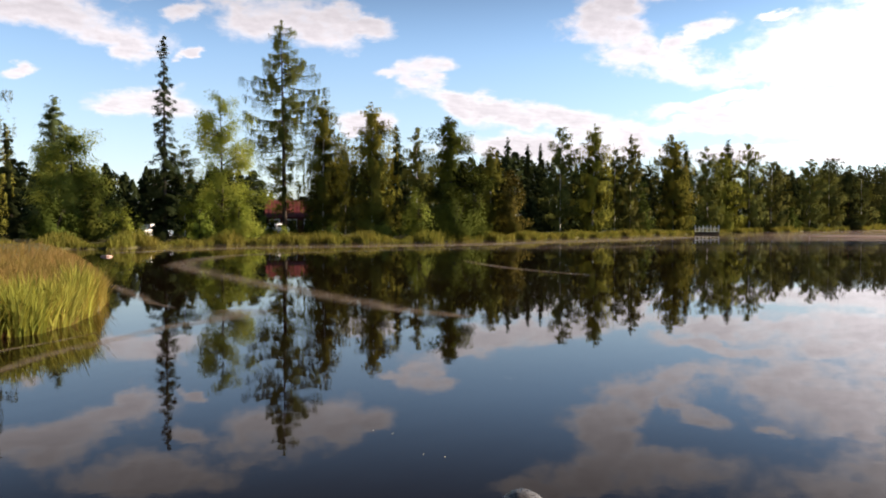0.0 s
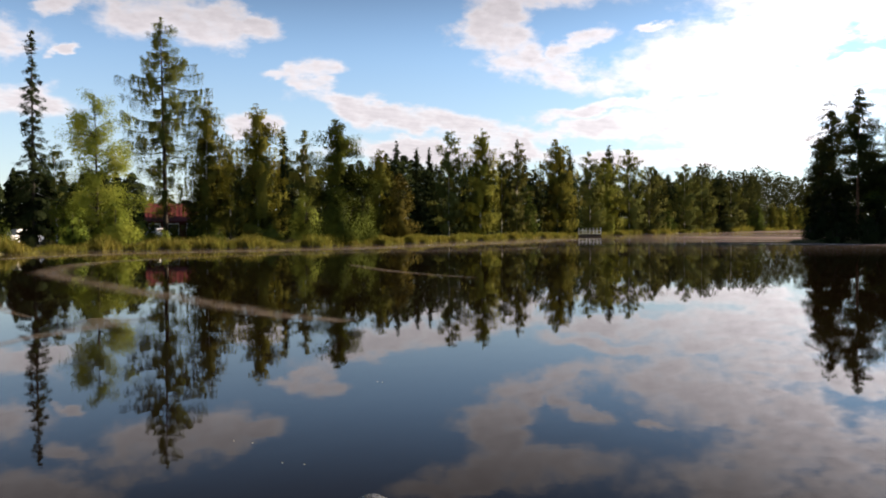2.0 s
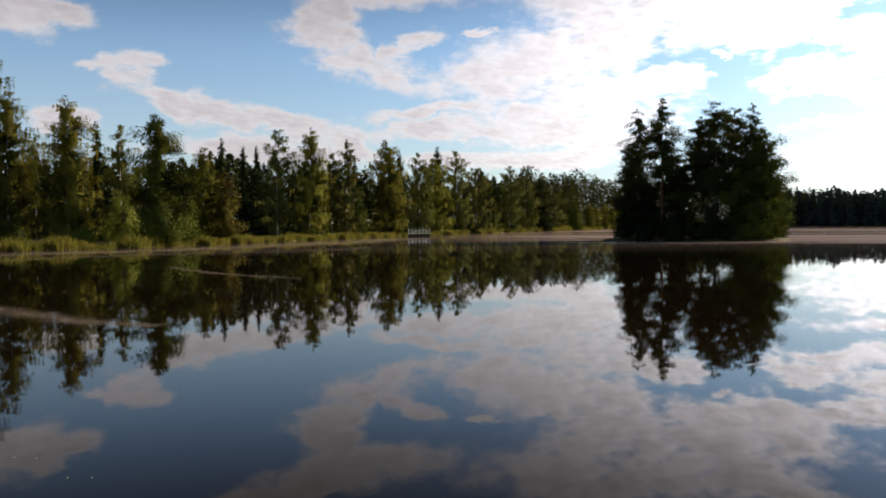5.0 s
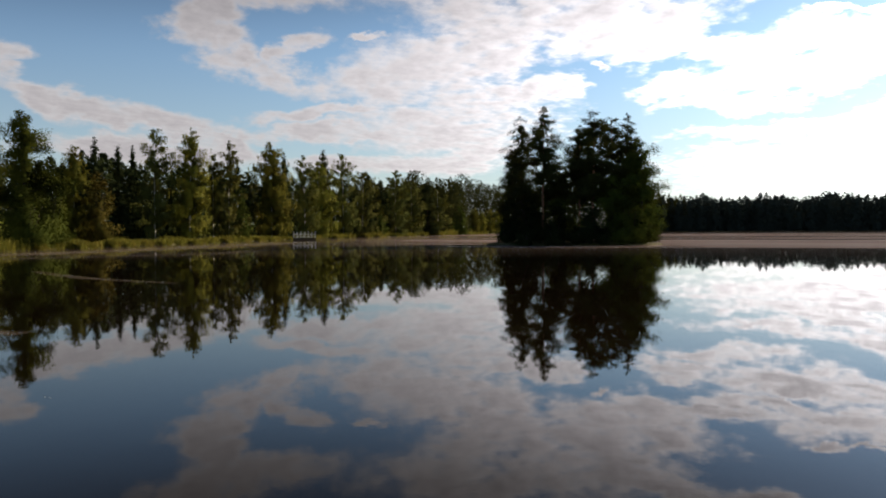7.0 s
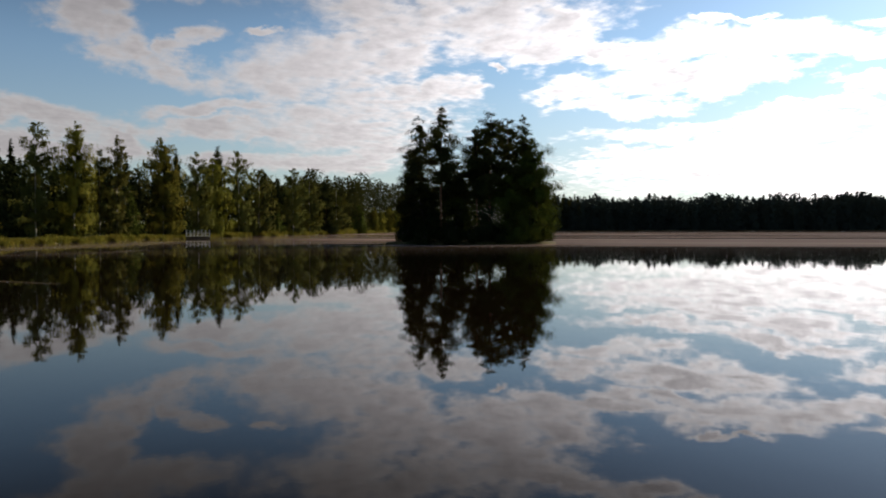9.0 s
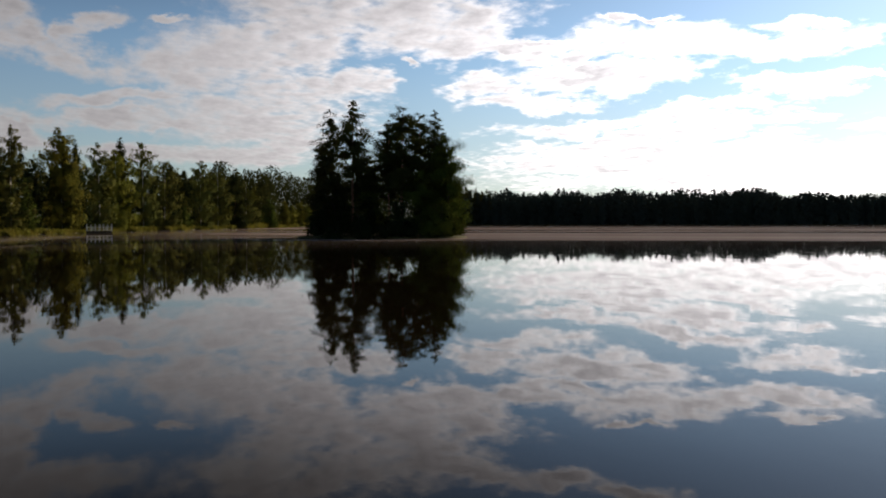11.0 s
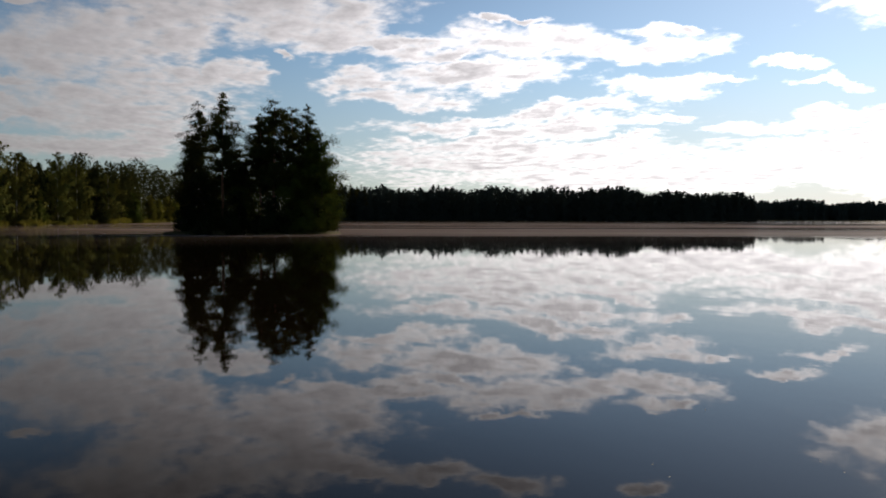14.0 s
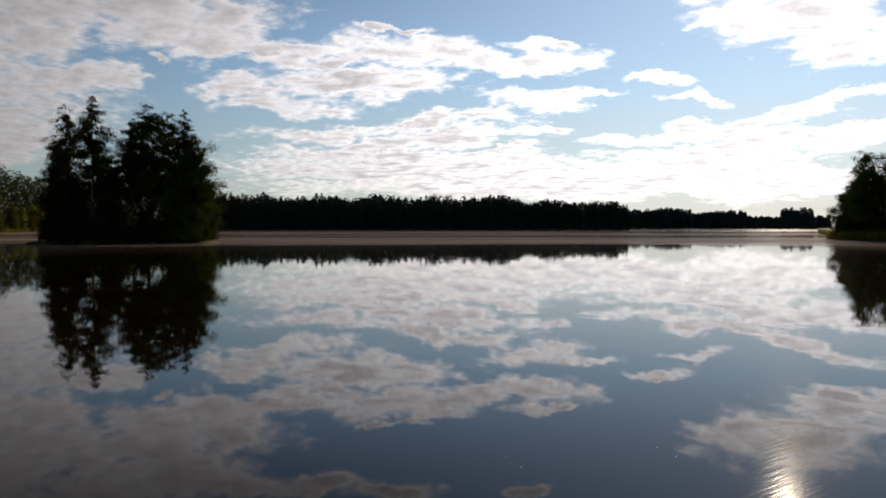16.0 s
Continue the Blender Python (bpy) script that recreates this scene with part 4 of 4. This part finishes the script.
# belt of reeds on the far side of the cove and along the shore
n = 20000
az = rng.uniform(-34, 34, n)
wave = np.array([noise.noise(Vector((a * 0.5, 0.3, 5))) for a in az])
r = np.where(az < -22.4, 64 + 3 * rng.uniform(0, 1, n), shore_at(az)) + rng.uniform(-0.8, 3.0, n) + wave * 1.2
x, y = polar(az, r)
blades("shore_reeds", x, y, (rng.uniform(0.3, 1.0, n) * np.clip(1 + 1.1 * wave, 0.35, 1.4)) * np.where(az > 1, 0.8, 1.0), rng.uniform(0.04, 0.09, n) * np.maximum(r / 90, 0.8), 0.45, LEAF["rush"],
       "belt of green and straw-coloured reeds along the far shore", 3)
n = 12000
az = rng.uniform(3, 33, n)
r = shore_at(az) * (1 + rng.uniform(-0.004, 0.045, n))
x, y = polar(az, r)
wave = np.array([noise.noise(Vector((a * 0.8, 2.3, 5))) for a in az])
blades("bank_grass", x, y, rng.uniform(0.35, 1.0, n) * (1 + 0.6 * wave) * np.maximum(r / 180, 0.8), rng.uniform(0.08, 0.18, n) * np.maximum(r / 130, 0.8), 0.5, LEAF["rush"],
       "rough green and straw-coloured grass on the low far bank", 5)
n = 9000
az = rng.uniform(82.5, 96, n)
r = shore_at(az) + rng.uniform(-0.4, 14.0, n)
x, y = polar(az, r)
blades("spit_grass", x, y, rng.uniform(0.5, 1.15, n), rng.uniform(0.06, 0.12, n), 0.4, LEAF["rush"], "rough grass on a low spit of land", 4)


# ---- drifting films on the water ----


def drift(points, widths, z, mat=FILM):
    """A ribbon of film along a smooth line through a few places."""
    pts = np.array(points, float)
    k = np.linspace(0, len(pts) - 1, 60)
    i = np.clip(k.astype(int), 0, len(pts) - 2)
    f = (k - i)[:, None]
    p0, p1, p2, p3 = pts[np.maximum(i - 1, 0)], pts[i], pts[i + 1], pts[np.minimum(i + 2, len(pts) - 1)]
    line = 0.5 * (2 * p1 + (p2 - p0) * f + (2 * p0 - 5 * p1 + 4 * p2 - p3) * f ** 2 + (3 * p1 - p0 - 3 * p2 + p3) * f ** 3)
    w = np.interp(k, np.arange(len(widths)), widths)
    d = np.gradient(line, axis=0)
    d /= np.linalg.norm(d, axis=1)[:, None] + 1e-9
    side = np.stack([-d[:, 1], d[:, 0]], -1)
    cross = np.linspace(-0.5, 0.5, 5)
    v = line[:, None] + side[:, None] * (cross[None, :, None] * w[:, None, None])
    v = np.concatenate([v, np.full(v.shape[:2] + (1,), z)], -1).reshape(-1, 3)
    ids = np.arange(300).reshape(60, 5)
    faces = np.stack([ids[:-1, :-1], ids[:-1, 1:], ids[1:, 1:], ids[1:, :-1]], -1).reshape(-1, 4)
    me = mesh_of("pollen_film", v, faces, mat, True)
    uv = me.uv_layers.new(name="UVMap")
    grid = np.stack(np.meshgrid(np.linspace(0, 1, 60), np.linspace(0, 1, 5), indexing="ij"), -1).reshape(-1, 2)
    uv.data.foreach_set("uv", grid[faces.ravel()].astype(np.float32).ravel())
    tagged(new("pollen_film", me), "thin pale pollen film drifting on still dark water", "water film", kind="structure")


drift([(0.5, 15.0), (-1.0, 16.6), (-3.1, 20.1), (-6.6, 25.9), (-9.7, 31.6), (-11.6, 36.9), (-12.0, 45.0), (-8.0, 51.3), (0.6, 58.1), (13.7, 62.5), (22.2, 74.1), (43.0, 79.6)],
      [0.9, 1.5, 1.7, 1.9, 2.3, 2.8, 2.9, 3.0, 2.8, 3.0, 3.4, 3.4], 0.004)
drift([(-5.2, 8.9), (-5.2, 9.6), (-5.2, 10.8), (-4.9, 12.1), (-4.6, 13.5), (-4.0, 14.9), (-3.9, 15.9), (-4.4, 16.4)],
      [0.4, 0.4, 0.5, 0.6, 0.8, 1.4, 2.2, 1.2], 0.004)
drift([(-6.0, 10.2), (-6.0, 11.0), (-5.7, 11.9), (-5.5, 12.9)],
      [0.2, 0.25, 0.25, 0.1], 0.004)
drift([(-9.5, 23.3), (-7.6, 20.0), (-6.5, 18.0), (-5.5, 16.7)],
      [0.5, 0.8, 0.5, 0.1], 0.004)
drift([(-20.6, 49.9), (-15.3, 60.5), (-7.4, 64.7), (0.8, 68.7), (9.0, 77.9), (20.1, 91.7), (34.5, 111.6)],
      [3, 7, 9, 10, 12, 16, 22], 0.008, SHORE_FILM)
drift([(1.0, 38.7), (2.6, 32.1), (5.0, 27.3)],
      [0.6, 1.2, 0.5], 0.004)


# ---- things ----


def build_stone():
    """Smooth wet boulder that just breaks the surface."""
    bm = bmesh.new()
    bmesh.ops.create_icosphere(bm, subdivisions=4, radius=1.0)
    for v in bm.verts:
        c = v.co
        f = 1 + 0.05 * noise.noise(c * 1.3) + 0.015 * noise.noise(c * 4)
        v.co = Vector((c.x * 0.20, c.y * 0.26, c.z * 0.30)) * f
    for f in bm.faces:
        f.smooth = True
    me = bpy.data.meshes.new("boulder")
    bm.to_mesh(me)
    bm.free()
    me.materials.append(STONE)
    ob = tagged(new("boulder", me), "smooth wet grey boulder just breaking the water", "rock")
    ob.location = (0.43, 4.38, -0.04)


def build_landing():
    """White-railed landing stage at the far shore."""
    stage = tagged(new("landing_stage"), "white-railed wooden landing stage on a dark raft by the shore", "jetty")
    bm_part("raft", block(bmesh.new(), -2.6, 2.6, -1.3, 1.3, -0.15, 0.32, 0.05), DARKWOOD, stage, "dark tarred raft")
    for i in range(13):
        bm_part("deck_board", block(bmesh.new(), -2.6 + i * 0.4, -2.6 + i * 0.4 + 0.37, -1.35, 1.35, 0.324, 0.37, 0.008), DARKWOOD, stage)
    for y in (-1.25, 1.25):
        for i in range(7):
            x = -2.5 + i * 5.0 / 6
            bm_part("post", block(bmesh.new(), x - 0.09, x + 0.09, y - 0.09, y + 0.09, 0.37, 1.62 - 0.14 * (i % 2), 0.012), WHITE, stage)
        bm_part("rail", block(bmesh.new(), -2.55, 2.55, y - 0.03, y + 0.03, 0.98, 1.10, 0.012), WHITE, stage)
        bm_part("rail", block(bmesh.new(), -2.55, 2.55, y - 0.03, y + 0.03, 0.48, 0.57, 0.012), WHITE, stage)
    for x in (-1.6, -0.3, 1.0):
        bm_part("brace", rod(bmesh.new(), (x, -1.19, 0.6), (x + 0.75, -1.19, 1.12), 0.05), WHITE, stage)
    stage.matrix_world = pose(47.4, 146.2, 0, 0, 0, -17.8) @ Matrix.Diagonal((0.8, 0.9, 1.0, 1.0))


def build_house():
    """Low dark red house with a bright red roof behind the larch."""
    house = tagged(new("house"), "low dark red timber house with bright red metal roof", "house")
    w, d, e, r = 2.9, 3.2, 2.3, 4.3
    for x0, x1, y0, y1 in ((-w, w, -d, -d + 0.2), (-w, w, d - 0.2, d), (-w, -w + 0.2, -d + 0.2, d - 0.2), (w - 0.2, w, -d + 0.2, d - 0.2)):
        bm_part("wall", block(bmesh.new(), x0, x1, y0, y1, -0.4, e), REDWALL, house)
    for s in (-1, 1):
        bm = bmesh.new()
        pts = [(-w - 0.4, s * (d + 0.5), e - 0.2), (w + 0.4, s * (d + 0.5), e - 0.2), (w + 0.4, 0, r), (-w - 0.4, 0, r)]
        low, high = [bm.verts.new(p) for p in pts], [bm.verts.new((p[0], p[1], p[2] + 0.12)) for p in pts]
        bm.faces.new(low), bm.faces.new(high)
        for i in range(4):
            bm.faces.new((low[i], low[(i + 1) % 4], high[(i + 1) % 4], high[i]))
        bmesh.ops.recalc_face_normals(bm, faces=bm.faces)
        slope = bm_part("roof", bm, REDROOF, house)
        for i in range(14):
            x = -w - 0.3 + i * (2 * w + 0.6) / 13
            bm_part("seam", rod(bmesh.new(), (x, s * (d + 0.48), e - 0.06), (x, s * 0.05, r + 0.1), 0.035, sides=6), REDROOF, slope)
    for s in (-1, 1):
        bm = bmesh.new()
        tri = [(s * w, -d, e), (s * w, d, e), (s * w, 0, r - 0.1)]
        a, b = [bm.verts.new(p) for p in tri], [bm.verts.new((p[0] - s * 0.2, p[1], p[2])) for p in tri]
        bm.faces.new(a), bm.faces.new(b)
        for i in range(3):
            bm.faces.new((a[i], a[(i + 1) % 3], b[(i + 1) % 3], b[i]))
        bmesh.ops.recalc_face_normals(bm, faces=bm.faces)
        bm_part("gable", bm, REDWALL, house)
    for x in (-2.1, 0.0, 2.1):
        win = bm_part("window", block(bmesh.new(), x - 0.55, x + 0.55, -d - 0.03, -d + 0.01, 0.75, 1.85), GLASS, house)
        for x0, x1, z0, z1 in ((x - 0.65, x + 0.65, 1.85, 1.97), (x - 0.65, x + 0.65, 0.63, 0.75), (x - 0.65, x - 0.55, 0.75, 1.85), (x + 0.55, x + 0.65, 0.75, 1.85)):
            bm_part("frame", block(bmesh.new(), x0, x1, -d - 0.06, -d + 0.02, z0, z1), WHITE, win, "white window frame")
    bm_part("chimney", block(bmesh.new(), 1.6, 2.1, -0.25, 0.25, 3.7, 4.8, 0.02), DARKWOOD, house)
    x, y = 105 * math.sin(radians(-10.9)), 105 * math.cos(radians(-10.9))
    house.matrix_world = pose(x + 0.8, y, float(ground_height(x, y)), 0, 0, 9)


def build_car(az, dist, turn):
    """Parked white car."""
    car = tagged(new("car"), "white parked car half hidden behind the trees", "car", "parked cars")
    bm = bmesh.new()
    block(bm, -2.15, 2.15, -0.86, 0.86, 0.32, 0.92, 0.16)
    bm_part("body", bm, CARPAINT, car)
    bm = bmesh.new()
    made = bmesh.ops.create_cube(bm, size=1.0, matrix=Matrix.LocRotScale((-0.2, 0, 1.19), None, (2.5, 1.5, 0.56)))
    for v in made["verts"]:
        if v.co.z > 1.2:
            v.co.x = -0.2 + (v.co.x + 0.2) * 0.66
            v.co.y *= 0.84
    bmesh.ops.bevel(bm, geom=list(bm.edges), offset=0.07, segments=2, affect="EDGES")
    bm_part("cabin", bm, CARPAINT, car)
    for s in (-1, 1):
        bm_part("side_window", block(bmesh.new(), -1.0, 0.55, s * 0.70 - 0.02, s * 0.70 + 0.02, 1.02, 1.36, 0.01), GLASS, car)
        for x in (-1.35, 1.35):
            wheel = bm_part("wheel", rod(bmesh.new(), (x, s * 0.66, 0.32), (x, s * 0.88, 0.32), 0.32, sides=20), RUBBER, car)
            bm_part("rim", rod(bmesh.new(), (x, s * 0.86, 0.32), (x, s * 0.89, 0.32), 0.19, sides=14), CARPAINT, wheel, "pale metal rim")
        bm_part("headlight", block(bmesh.new(), 2.06, 2.17, s * 0.62 - 0.16, s * 0.62 + 0.16, 0.62, 0.76, 0.03), GLASS, car)
    x, y = dist * math.sin(radians(az)), dist * math.cos(radians(az))
    car.matrix_world = pose(x, y, float(ground_height(x, y)), 0, 0, turn)


def build_float(x, y, size, mat, name, label):
    bm = bmesh.new()
    bmesh.ops.create_icosphere(bm, subdivisions=2, radius=size)
    for v in bm.verts:
        v.co.z *= 0.35
        v.co.x *= 1.6
        v.co *= 1 + 0.15 * noise.noise(v.co * 8 / size * 0.1)
    me = bpy.data.meshes.new(name)
    bm.to_mesh(me)
    bm.free()
    me.materials.append(mat)
    ob = tagged(new(name, me), label, "leaf" if name == "leaf" else "buoy", "leaves adrift on the lake" if name == "leaf" else "")
    ob.location = (x, y, size * 0.1)


build_stone()
build_landing()
build_house()
build_car(-19.6, 86.0, 70)
build_car(-11.4, 99.5, 60)
PINK = surface("faded_pink_plastic", (0.55, 0.28, 0.22), (0.7, 0.5, 0.42), 6.0, 0.5, 0.1)
LEAFPALE = surface("dry_leaf", (0.5, 0.45, 0.3), (0.7, 0.66, 0.5), 30.0, 0.6, 0.1)
build_float(-18.4, 44.5, 0.22, PINK, "buoy", "small faded pink and white buoy on the water")
for x, y in [(-0.58, 6.69), (-0.15, 5.99), (0.7, 9.05), (0.75, 8.97), (0.01, 5.93), (-0.42, 6.6), (5.53, 1.46), (6.38, 0.6), (7.34, 1.84), (5.35, 1.25), (6.21, 0.4)]:
    build_float(x, y, 0.005, LEAFPALE, "leaf", "pale dry leaf drifting on the dark water")
